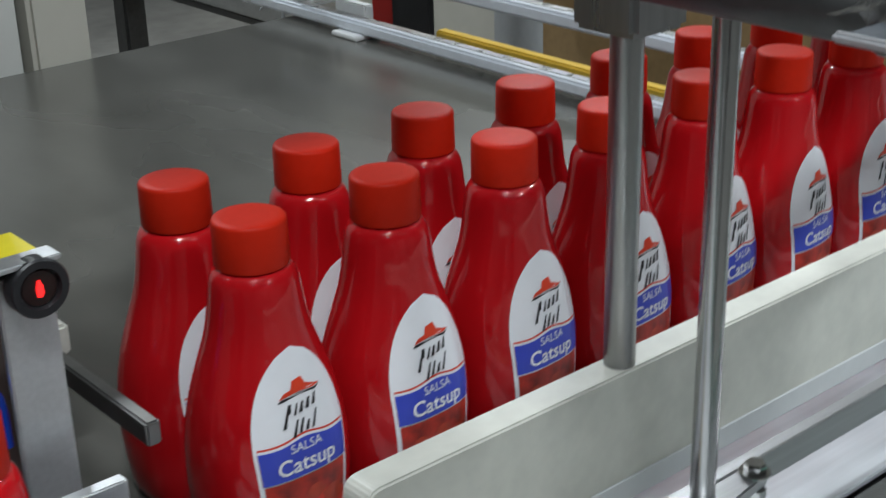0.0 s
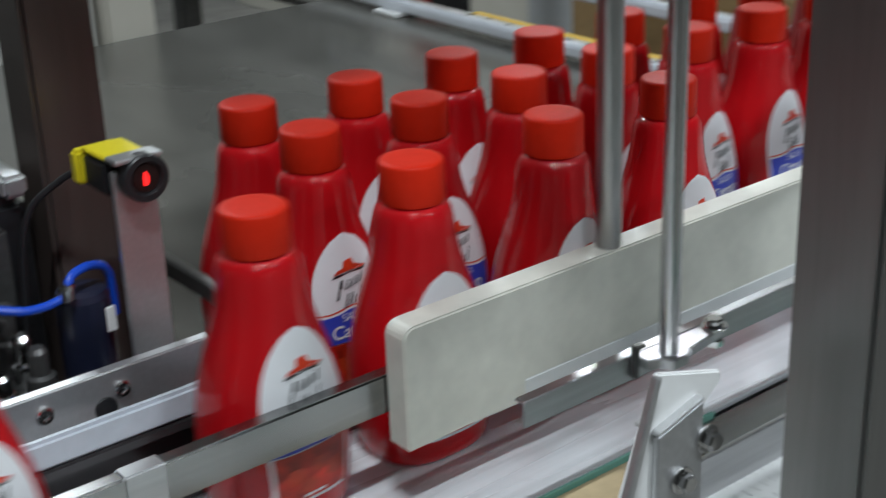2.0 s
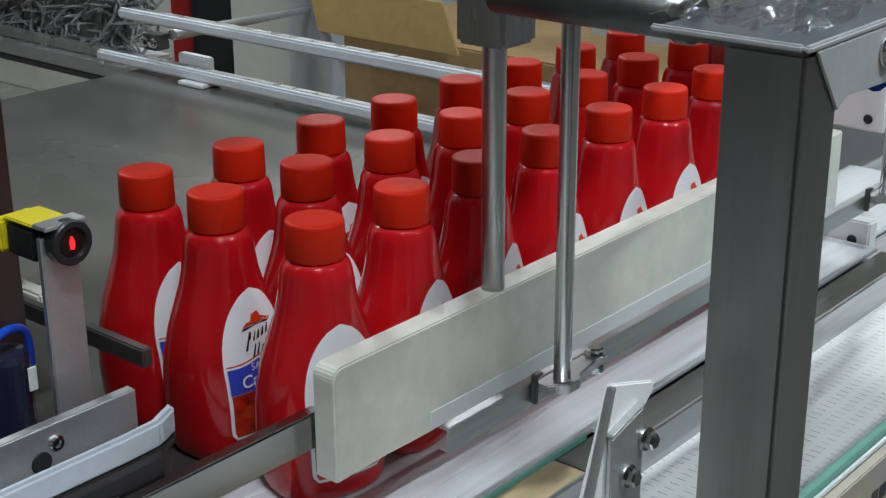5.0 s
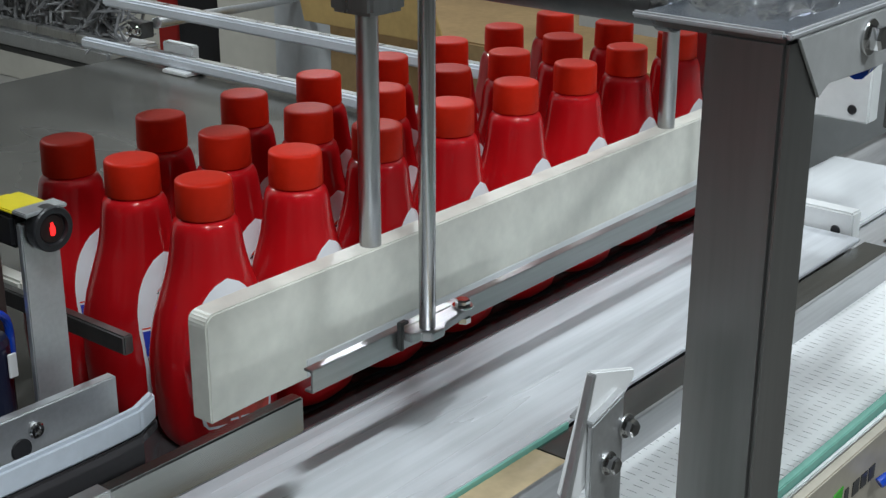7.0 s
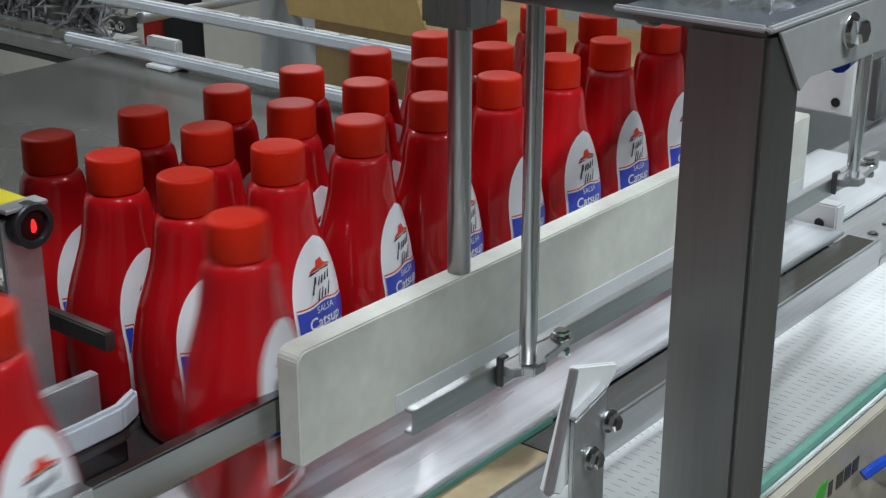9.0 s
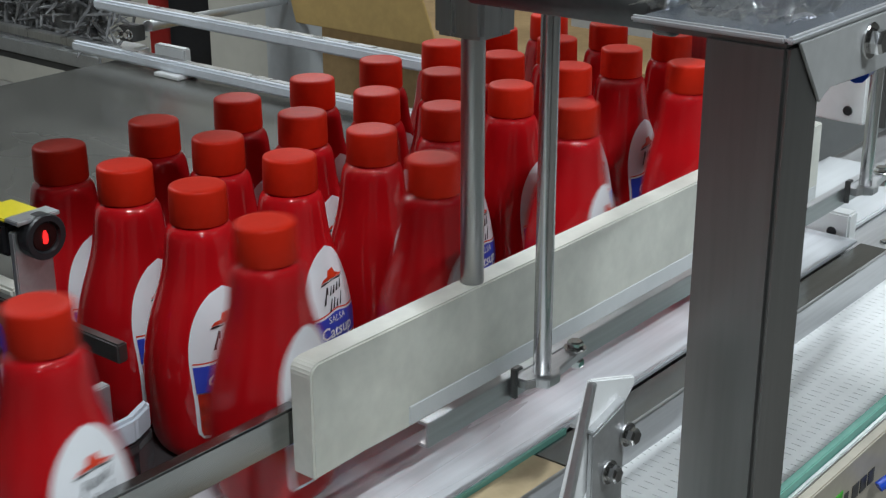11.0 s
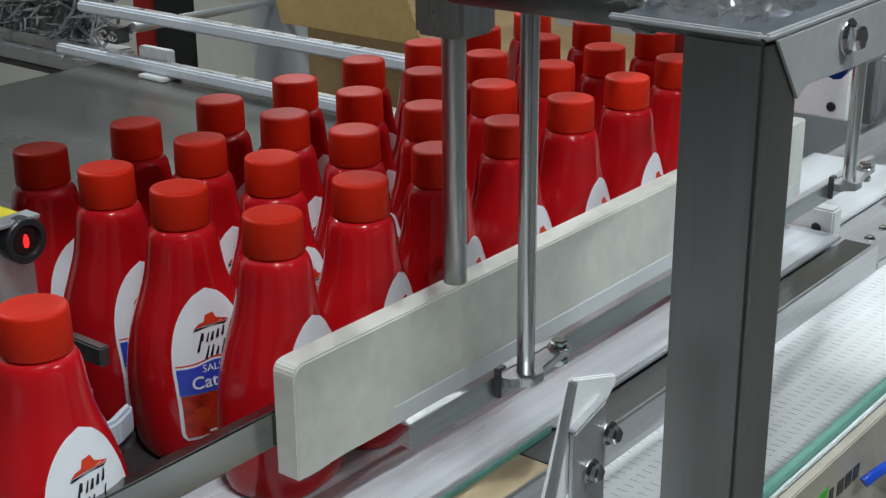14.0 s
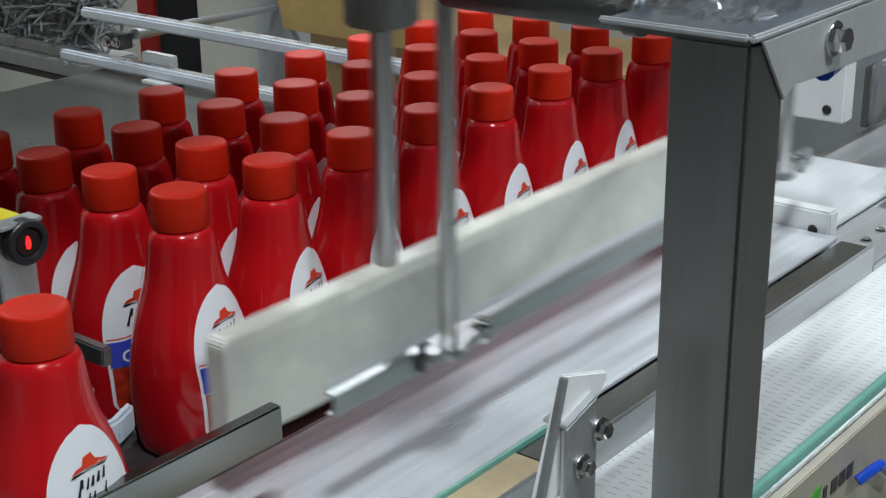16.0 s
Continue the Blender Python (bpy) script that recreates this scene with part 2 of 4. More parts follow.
def hex_bolt(parent, at, axis, r, head, washer=True):
    """Hex head with a chamfer, over a washer, along the axis."""
    turn = {"z": Matrix(), "x": pose(0, 0, 0, 0, 90, 0), "-x": pose(0, 0, 0, 0, -90, 0), "-y": pose(0, 0, 0, 90, 0, 0)}[axis]
    b = lathe([(r * 0.9, 0), (r, head * 0.1), (r, head * 0.75), (r * 0.86, head)], 6)
    bmesh.ops.transform(b, matrix=Matrix.Translation(at) @ turn @ Matrix.Translation((0, 0, 0.0016)), verts=b.verts[:])
    bolt = part("bolt", b, CHROME, parent, "polished hex bolt head")
    if washer:
        w = lathe([(r * 1.38, 0), (r * 1.42, 0.0004), (r * 1.42, 0.0012), (r * 1.36, 0.0016)], 24)
        bmesh.ops.transform(w, matrix=Matrix.Translation(at) @ turn, verts=w.verts[:])
        part("washer", w, CHROME, bolt, smooth=False)
    return bolt


# ---- hall ----
def hall():
    f = part("floor", box(-5, 8, -5, 9, FLOOR - 0.1, FLOOR), FLOORMAT)
    tagged(f, "worn pale grey concrete factory floor", "floor", kind="structure")
    for name, b in (("wall_north", box(-5, 8, 9, 9.2, FLOOR, 2.9)), ("wall_south", box(-5, 8, -5.2, -5, FLOOR, 2.9)),
                    ("wall_west", box(-5.2, -5, -5.2, 9.2, FLOOR, 2.9)), ("wall_east", box(8, 8.2, -5.2, 9.2, FLOOR, 2.9))):
        tagged(part(name, b, HALLMAT), "plain grey painted factory wall", "wall", kind="structure")
    c = part("ceiling", box(-5.2, 8.2, -5.2, 9.2, 2.9, 3.0), HALLMAT)
    tagged(c, "plain grey hall ceiling", "ceiling", kind="structure")
    for lx, ly, watts in LAMPS:
        lamp = empty("ceiling_light", lx, ly, 2.9, "white ceiling tube light fitting", "lamp", "ceiling tube lights")
        part("housing", box(-0.35, 0.35, -0.06, 0.06, -0.26, 0.0, 0.01), GREYPAINT, lamp)


# ---- bottle ----
PROFILE = [(0.0, 0.0335, 0.0275), (0.0015, 0.0358, 0.0297), (0.004, 0.0376, 0.0314), (0.010, 0.0390, 0.0327), (0.022, 0.0405, 0.0341),
           (0.040, 0.0416, 0.0350), (0.060, 0.0416, 0.0350), (0.074, 0.0402, 0.0341), (0.088, 0.0374, 0.0325), (0.098, 0.0345, 0.0308),
           (0.108, 0.0312, 0.0288), (0.118, 0.0280, 0.0266), (0.127, 0.0257, 0.0250), (0.136, 0.0242, 0.0240), (0.1430, 0.0233, 0.0233), (0.1475, 0.0226, 0.0226),
           (0.1500, 0.0219, 0.0219), (0.1520, 0.0210, 0.0210), (0.1535, 0.0199, 0.0199), (0.1546, 0.0186, 0.0186), (0.1552, 0.0172, 0.0172), (0.1600, 0.0168, 0.0168)]


def half_widths(z):
    for (z0, a0, b0), (z1, a1, b1) in zip(PROFILE, PROFILE[1:]):
        if z <= z1:
            u = (z - z0) / (z1 - z0)
            return a0 + (a1 - a0) * u, b0 + (b1 - b0) * u
    return PROFILE[-1][1:]


def roundness(z):
    """The section's exponent: a flattened oval below, round at the neck."""
    return 2.7 if z < 0.045 else 2.7 - 0.7 * min(1, (z - 0.045) / 0.075)


def on_bottle(u, z, lift):
    """The point of the bottle's front at u across and z up, lifted off the wall."""
    a, b = half_widths(z)
    k = min(abs(u) / a, 0.995)
    p = roundness(z)
    return Vector((u, -b * (1 - k**p) ** (1 / p) - lift, z))


def patch(rows, lift, columns=10):
    """A thin sheet on the bottle's front from rows of (height, from, to)."""
    bm = bmesh.new()
    grid = [[bm.verts.new(on_bottle(u0 + (u1 - u0) * k / columns, z, lift)) for k in range(columns + 1)] for z, u0, u1 in rows]
    for a, b in zip(grid, grid[1:]):
        for k in range(columns):
            bm.faces.new((a[k], a[k + 1], b[k + 1], b[k]))
    return bm


def lettering(text, size, cx, cz, lift, bold=0.0):
    """Letters laid on the bottle's front."""
    cu = bpy.data.curves.new("letters", "FONT")
    cu.body, cu.size, cu.align_x, cu.offset, cu.resolution_u = text, size, "CENTER", bold, 3
    ob = bpy.data.objects.new("letters", cu)
    me = ob.to_mesh()
    bm = bmesh.new()
    bm.from_mesh(me)
    ob.to_mesh_clear()
    bpy.data.objects.remove(ob)
    bmesh.ops.subdivide_edges(bm, edges=[e for e in bm.edges if e.calc_length() > size * 0.5], cuts=2)
    for v in bm.verts:
        v.co = on_bottle(v.co.x + cx, v.co.y + cz, lift)
    return bm


L_LOW, L_TOP, L_HALF = 0.0175, 0.1190, 0.0275


def label_half(z):
    """Half the width of the arched label at a height."""
    u = (z - 0.066) / (L_TOP - 0.066)
    if u > 0:
        return L_HALF * max(0.0, 1 - u**2.2) ** 0.62
    low = (z - L_LOW) / 0.006
    return L_HALF - 0.0025 - (0.0035 * (1 - low) ** 2 if low < 1 else 0) + 0.0025 * (z - L_LOW) / (0.066 - L_LOW)


def wave(k, base):
    """The waved top of the blue band."""
    return base + 0.0030 * math.exp(-((k) / 0.42) ** 2)


def build_bottle():
    b = empty("catsup_bottle", 0, 0, 0, "glossy red plastic catsup bottle with red cap and arched white label", "bottle", "catsup bottles")
    n = 64
    bm = bmesh.new()
    rings = []
    levels = sorted({z for z, _, _ in PROFILE} | {0.030, 0.050, 0.067, 0.081, 0.093, 0.103, 0.113, 0.1225, 0.1315})
    for z, a, c in [(z, *half_widths(z)) for z in levels]:
        ring = []
        p = roundness(z)
        for k in range(n):
            t = 2 * math.pi * k / n
            ct, st = math.cos(t), math.sin(t)
            r = (abs(ct / a) ** p + abs(st / c) ** p) ** (-1 / p)
            ring.append(bm.verts.new((r * ct, r * st, z)))
        rings.append(ring)
    for r0, r1 in zip(rings, rings[1:]):
        for k in range(n):
            bm.faces.new((r0[k], r0[(k + 1) % n], r1[(k + 1) % n], r1[k]))
    bm.faces.new(rings[0][::-1])
    bm.faces.new(rings[-1])
    part("body", bm, RED, b, "", True)
    cap = lathe([(0.0176, 0.1558), (0.0187, 0.1559), (0.0190, 0.1568), (0.0188, 0.1700), (0.0186, 0.1776), (0.0183, 0.1789), (0.0177, 0.1796), (0.0166, 0.1800),
                 (0.0130, 0.1801), (0.0050, 0.1800)], 40)
    cap_ob = part("cap", cap, CAP, b, "orange-red screw cap")
    cap_ob.data.shade_smooth()
    cap_ob.data.set_sharp_from_angle(angle=radians(32))
    # label
    zs = [L_LOW + (L_TOP - L_LOW) * k / 26 for k in range(27)]
    label = part("front_label", patch([(z, -label_half(z), label_half(z)) for z in zs], 0.0004, 12), PAPER, b, "white arched paper label", True)
    low, mid = L_LOW + 0.0022, 0.0500
    rows = [(low + (mid - low) * k / 8, -(label_half(low + (mid - low) * k / 8) - 0.0022), label_half(low + (mid - low) * k / 8) - 0.0022) for k in range(9)]
    part("tomato_picture", patch(rows, 0.0007, 10), TOMATO, label, "printed tomato picture")
    for k, (cx, cz, r) in enumerate(((-0.012, 0.036, 0.0065), (0.004, 0.039, 0.0055), (0.015, 0.033, 0.007), (-0.004, 0.028, 0.006))):
        bm = bmesh.new()
        vs = [bm.verts.new(on_bottle(cx + r * math.cos(2 * math.pi * j / 14) * (1 + 0.2 * math.sin(3 * j + k)), cz + 0.8 * r * math.sin(2 * math.pi * j / 14), 0.0010)) for j in range(14)]
        bm.faces.new(vs)
        part("tomato", bm, TOMATO_LIGHT, label)
    for w in (-0.004, 0.0035):
        part("print_bar", patch([(0.0215, w - 0.003, w + 0.003), (0.0232, w - 0.003, w + 0.003)], 0.0011, 4), PAPER, label)

    def band(z0, z1, lift, inset):
        bm = bmesh.new()
        cols = 16
        g = []
        for j in range(5):
            row = []
            for k in range(cols + 1):
                s = -1 + 2 * k / cols
                z = z0 + (wave(s, z1) - z0) * j / 4
                row.append(bm.verts.new(on_bottle(s * (label_half(z) - inset), z, lift)))
            g.append(row)
        for r0, r1 in zip(g, g[1:]):
            for k in range(cols):
                bm.faces.new((r0[k], r0[k + 1], r1[k + 1], r1[k]))
        return bm

    part("red_line", band(0.0511, 0.0713, 0.0006, 0.0016), HAT, label)
    part("white_line", band(0.0511, 0.0703, 0.0008, 0.0016), PAPER, label)
    part("blue_band", band(0.0511, 0.0690, 0.0011, 0.0016), BLUE, label, "blue printed band")
    part("lettering", lettering("SALSA", 0.0070, 0.0, 0.0652, 0.0015), PAPER, label)
    part("lettering", lettering("Catsup", 0.0124, 0.0, 0.0543, 0.0015, 0.00018), PAPER, label)
    # red hat shape over plain dark bars
    hat = [(-0.0115, 0.0940), (-0.0085, 0.0968), (-0.0045, 0.0978), (-0.0030, 0.1020), (0.0025, 0.1030), (0.0045, 0.0990), (0.0095, 0.0970), (0.0135, 0.0960), (0.0090, 0.0950), (0.0, 0.0958)]
    bm = bmesh.new()
    bm.faces.new([bm.verts.new(on_bottle(u, z, 0.0008)) for u, z in hat])
    part("red_mark", bm, HAT, label)
    under = [(-0.0125, 0.0927), (-0.0105, 0.0940), (0.0, 0.0954), (0.0095, 0.0946), (0.0138, 0.0956), (0.0100, 0.0936), (0.0, 0.0944), (-0.0100, 0.0927)]
    bm = bmesh.new()
    bm.faces.new([bm.verts.new(on_bottle(u, z, 0.0009)) for u, z in under])
    part("brim_mark", bm, INK, label)
    strokes = ((-0.0108, 0.0802, 0.0120, 0.0019), (-0.0078, 0.0868, 0.0048, 0.0026), (-0.0042, 0.0850, 0.0060, 0.0016), (-0.0008, 0.0852, 0.0054, 0.0024), (0.0032, 0.0856, 0.0054, 0.0024),
               (0.0072, 0.0858, 0.0058, 0.0022), (-0.0060, 0.0738, 0.0088, 0.0019), (-0.0022, 0.0748, 0.0074, 0.0020), (0.0018, 0.0746, 0.0050, 0.0022), (0.0056, 0.0742, 0.0092, 0.0017))
    for u, z, h, w in strokes:
        part("dark_bar", patch([(z + 0.12 * u + h * j / 3, u - w / 2 * (1 - 0.15 * j) + 0.34 * h * j / 3, u + w / 2 * (1 - 0.15 * j) + 0.34 * h * j / 3) for j in range(4)], 0.0009, 2), INK, label)
    return b


# ---- pusher: plate, rail and hanging rods ----
STROKE = 0.0935


def build_pusher():
    p = empty("pusher", 0, 0, 0, "milky white plastic pusher plate hung on steel rods", "pusher")
    x0, x1 = -0.0485, 0.618
    crown = [(x0 + 0.0075 * (1 - math.cos(k * math.pi / 10)), 0.1503 + 0.0075 * math.sin(k * math.pi / 10)) for k in range(6)]
    plate = prism([(x0, 0.0835)] + crown + [(x1, 0.1578), (x1, 0.084), (x0 + 0.067, 0.084), (x0 + 0.045, 0.0845)], -0.151, -0.133, 0.0014, seg=3)
    part("plate", plate, HDPE, p, "milky white plastic plate with worn edges")
    # Added strip: its pale colour stands for light reflected onto the lower plate.
    part("spacer", box(0.0360, x1 - 0.004, -0.1524, -0.1512, 0.0860, 0.0990, 0.0005, seg=2), SHEEN, p, "pale strip for reflected light low on the plate")
    # channel in front of the plate
    outline = [(-0.2080, 0.1294), (-0.2080, 0.1312), (-0.2152, 0.1312), (-0.2152, 0.1155), (-0.2080, 0.1155), (-0.2080, 0.1173), (-0.2136, 0.1173), (-0.2136, 0.1294)]
    part("channel", prism(outline, -0.022, 0.63, 0.0005, None, "yz"), STEEL_X, p, "folded steel channel")
    for rx in (0.112, 0.506):
        part("plate_rod", rod(0.0077, (rx, -0.142, 0.152), (rx, -0.142, 0.62)), SATINROD, p, "satin steel rod", True)
        part("foot_ring", lathe([(0.0062, 0.1240), (0.0078, 0.1243), (0.0078, 0.1262), (0.0062, 0.1266)], 24, None, (rx - 0.038 if rx < 0.3 else rx + 0.040, -0.226, 0.0)), CHROME, p)
    for rx in (0.074, 0.546):
        part("channel_rod", rod(0.0055, (rx, -0.226, 0.1245), (rx, -0.226, 0.62)), RODSTEEL, p, "polished steel rod", True)
        cl = prism([(rx - 0.016, -0.2156), (rx + 0.046, -0.2156), (rx + 0.046, -0.226), (rx + 0.012, -0.231), (rx + 0.006, -0.2355), (rx - 0.006, -0.2355), (rx - 0.009, -0.229), (rx - 0.016, -0.226)], 0.1250, 0.1312, 0.0007, None, "xy")
        part("clamp_bracket", cl, STEEL_X, p, "machined steel clamp bracket")
        part("clamp_hook", prism([(rx - 0.0185, 0.118), (rx - 0.0158, 0.118), (rx - 0.0158, 0.1355), (rx - 0.011, 0.1355), (rx - 0.011, 0.1378), (rx - 0.0185, 0.1378)], -0.2200, -0.2155, 0.0006), DARKSTEEL, p)
        hex_bolt(p, (rx + 0.041, -0.2225, 0.1313), "z", 0.0052, 0.0042)
        part("clamp_nut", lathe([(0.0046, 0), (0.0050, 0.0006), (0.0050, 0.004), (0.0044, 0.0048)], 6, None, (rx + 0.041, -0.2235, 0.1201)), CHROME, p)
    part("rod_holder", box(0.094, 0.130, -0.162, -0.124, 0.322, 0.47, 0.003), STEEL, p, "satin steel rod holder block")
    part("cross_arm", box(0.095, 0.523, -0.150, -0.134, 0.6205, 0.640, 0.002), STEEL_X, p)
    part("cross_arm", box(0.060, 0.560, -0.234, -0.218, 0.6205, 0.640, 0.002), STEEL_X, p)
    # Arm above the view, sized to throw shade across one column of caps.
    part("carriage_arm", box(0.064, 0.133, -0.256, -0.010, 0.6405, 0.6585, 0.002), STEEL_X, p, "unseen flat steel arm that shades the caps")
    part("arm_link", box(0.30, 0.33, -0.2178, -0.1502, 0.6215, 0.638, 0.002), STEEL_X, p)
    return p


# ---- feed belt, table and rails ----
def build_feed():
    belt = empty("feed_conveyor", 0, 0, 0, "long steel feed conveyor with a bright streaked belt", "conveyor")
    part("belt", box(-4.4, 0.642, -0.1852, -0.0560, BELT - 0.004, BELT, 0.0008), BELTMAT, belt, "belt surface with reflection streaks in its colour")
    part("slide_strip", box(-4.4, 0.642, -0.0532, -0.0365, BELT - 0.005, BELT - 0.0008, 0.0006), DARKBELT, belt, "dark glossy slide strip")
    part("edge_strip", box(-4.4, 0.642, -0.0557, -0.0535, BELT - 0.005, BELT + 0.0004, 0.0004), STEEL_X, belt, "thin bright steel edge")
    part("return_belt", box(-4.4, 0.642, -0.19, -0.05, BELT - 0.09, BELT - 0.086), BELTMAT, belt)
    part("side_frame", box(-4.4, 0.642, -0.0348, -0.0315, -0.12, BELT - 0.0015, 0.0008), DARKSTEEL, belt)
    part("side_frame", box(-4.4, 0.642, -0.2215, -0.2175, -0.12, BELT + 0.0005, 0.0006), STEEL_X, belt)
    part("wear_strip", box(0.1205, 0.642, -0.2172, -0.1885, BELT - 0.012, BELT - 0.0025, 0.0008), RAILSTEEL, belt, "grey steel edge strip")
    part("wear_strip", box(-4.4, 0.12, -0.2172, -0.1885, BELT - 0.012, BELT - 0.0025, 0.0008), TAN, belt, "tan wear strip")
    part("sheet_edge", box(-4.4, 0.16, -0.1880, -0.1858, BELT - 0.006, BELT + 0.0003), GREEN, belt, "green edged clear strip")
    for lx in (-4.0, -2.4, -1.2, 0.60):
        for ly in (-0.21, -0.045):
            part("leg", box(lx - 0.02, lx + 0.02, ly - 0.004, ly + 0.012, FLOOR, -0.12, 0.002), STEEL, belt)
    t = empty("slide_table", 0, 0, 0, "dark grey polished slide table under pushed bottles", "table")
    # Added plate; the bottles' contact shade is put into its dark colour.
    part("front_plate", box(-0.60, 0.713, -0.0312, 0.0595, BELT - 0.008, BELT, 0.001), DARKBELT, t, "front slide plate coloured dark for contact shade")
    part("table_top", box(-0.60, 0.713, 0.0600, 0.945, BELT - 0.008, BELT, 0.001), TABLEMAT, t, "dark grey polished sheet")
    for lx in (-0.55, 0.66):
        for ly in (0.05, 0.88):
            part("leg", box(lx - 0.02, lx + 0.02, ly - 0.02, ly + 0.02, FLOOR, BELT - 0.008, 0.002), STEEL, t)
    # front guide of the lane
    g = empty("front_guide_rail", 0, 0, 0, "grey steel guide rail along the belt", "guide rail")
    outline = [(-0.1225, 0.1010), (-0.1225, 0.1245), (-0.1325, 0.1245), (-0.1325, 0.1010)]
    part("rail", prism(outline, -4.2, -0.040, 0.0012, None, "yz"), RAILSTEEL, g, "closed steel box rail")
    part("joint_sleeve", box(-0.206, -0.183, -0.1334, -0.1218, 0.1002, 0.1254, 0.001), STEEL_X, g, "polished joint sleeve")
    for gx in (-3.6, -2.2, -0.9, -0.3):
        part("stay", rod(0.006, (gx, -0.129, 0.1020), (gx, -0.129, -0.05)), STEEL, g)
        part("stay_arm", box(gx - 0.008, gx + 0.008, -0.2235, -0.121, -0.066, -0.05, 0.001), STEEL, g)
    # back guide of the lane
    r = empty("back_guide_rail", 0, 0, 0, "pale rounded plastic guide rail on aluminium bar", "guide rail")
    tip = [(-4.2, -0.0560), (-0.128, -0.0560), (-0.100, -0.0545), (-0.082, -0.0460), (-0.0795, -0.0385), (-0.084, -0.0385), (-0.103, -0.0475), (-0.130, -0.0490), (-4.2, -0.0490)]
    part("rail", prism(tip, 0.0975, 0.1150, 0.0032, None, "xy", 4), GUIDE, r, "pale plastic guide rail")
    # The base takes a dark colour for the shade under the rail.
    part("rail_base", prism(tip[:5] + [(-0.09, -0.033), (-0.13, -0.036), (-4.2, -0.036)], 0.0905, 0.0972, 0.001, None, "xy"), DARKBELT, r)
    bar = box(-4.2, -0.088, -0.0165, -0.0085, 0.090, 0.1205, 0.0010)
    part("mount_bar", bar, ALU, r, "flat aluminium mounting bar")
    for gx, gz, gr in ((-0.149, 0.1075, 0.0052), (-0.196, 0.1075, 0.0052)):
        s = lathe([(gr, 0), (gr, 0.0018), (gr * 0.82, 0.0026), (gr * 0.5, 0.0026), (gr * 0.45, 0.0010)], 24, None, (0, 0, 0))
        bmesh.ops.transform(s, matrix=Matrix.Translation((gx, -0.0165, gz)) @ pose(0, 0, 0, 90, 0, 0), verts=s.verts[:])
        part("cap_screw", s, CHROME, r, "round socket cap screw")
    part("hole_bush", rod(0.0070, (-0.160, -0.0172, 0.0985), (-0.160, -0.0164, 0.0985)), RUBBER, r)
    part("base_block", box(-4.2, -0.080, -0.0300, -0.0040, BELT + 0.0003, 0.0898, 0.002), DARKBELT, r, "glossy dark base block")
    # side guide that keeps the rows in line
    s = empty("side_guide_bar", 0, 0, 0, "dark steel side guide bar beside the rows", "guide rail")
    part("bar", box(-0.0665, -0.0585, 0.002, 0.235, 0.120, 0.1335, 0.0012), POST, s, "dark flat steel bar")
    part("bar_stand", box(-0.0660, -0.0600, 0.205, 0.225, BELT, 0.1198, 0.001), DARKSTEEL, s)
    part("guide_pad", box(-0.0583, -0.0440, 0.125, 0.235, 0.1180, 0.1370, 0.002), HDPE, s, "pale plastic guide pad")
    w = empty("white_side_guide", 0, 0, 0, "white plastic side guide block on the table", "guide rail")
    part("block", box(-0.085, -0.0585, 0.236, 0.62, BELT, 0.112, 0.003), HDPE, w)


def build_end_rails():
    e = empty("end_guide", 0, 0, 0, "two pale end guide rails on white blocks", "guide rail")
    for z, y1 in ((0.0585, 1.02), (0.126, 0.962)):
        part("rail", box(0.660, 0.672, -0.03, y1, z - 0.0075, z + 0.0075, 0.003), RAILWHITE, e, "pale blue-white plastic rail")
        part("rail_back", box(0.6725, 0.686, -0.03, 2.1 if z < 0.1 else y1 - 0.005, z - 0.0065, z + 0.0065, 0.0015), STEEL, e)
    part("mount_block", box(0.650, 0.6863, 0.778, 0.828, BELT + 0.0005, 0.0508, 0.001), WHITE, e, "white plastic mounting block")
    part("mount_block", box(0.6865, 0.700, 0.806, 0.868, BELT + 0.0005, 0.0780, 0.002), WHITE, e)
    part("mount_block", box(0.6865, 0.705, 0.10, 0.16, BELT, 0.14, 0.002), WHITE, e)
    part("stop_plate", box(0.6465, 0.6590, -0.030, 0.040, 0.090, 0.235, 0.002), STEEL, e, "grey steel stop plate")
    part("arm", rod(0.008, (0.690, 0.882, 0.100), (2.034, 1.975, -0.193)), ALU, e, "slim bright support arm", True)
    for k in range(2):
        hex_bolt(e, (0.6597, 0.885 + 0.018 * k, 0.093), "-x", 0.005, 0.006)
    part("bolt_plate", box(0.660, 0.6835, 0.880, 0.908, 0.082, 0.1035, 0.001), DARKSTEEL, e)


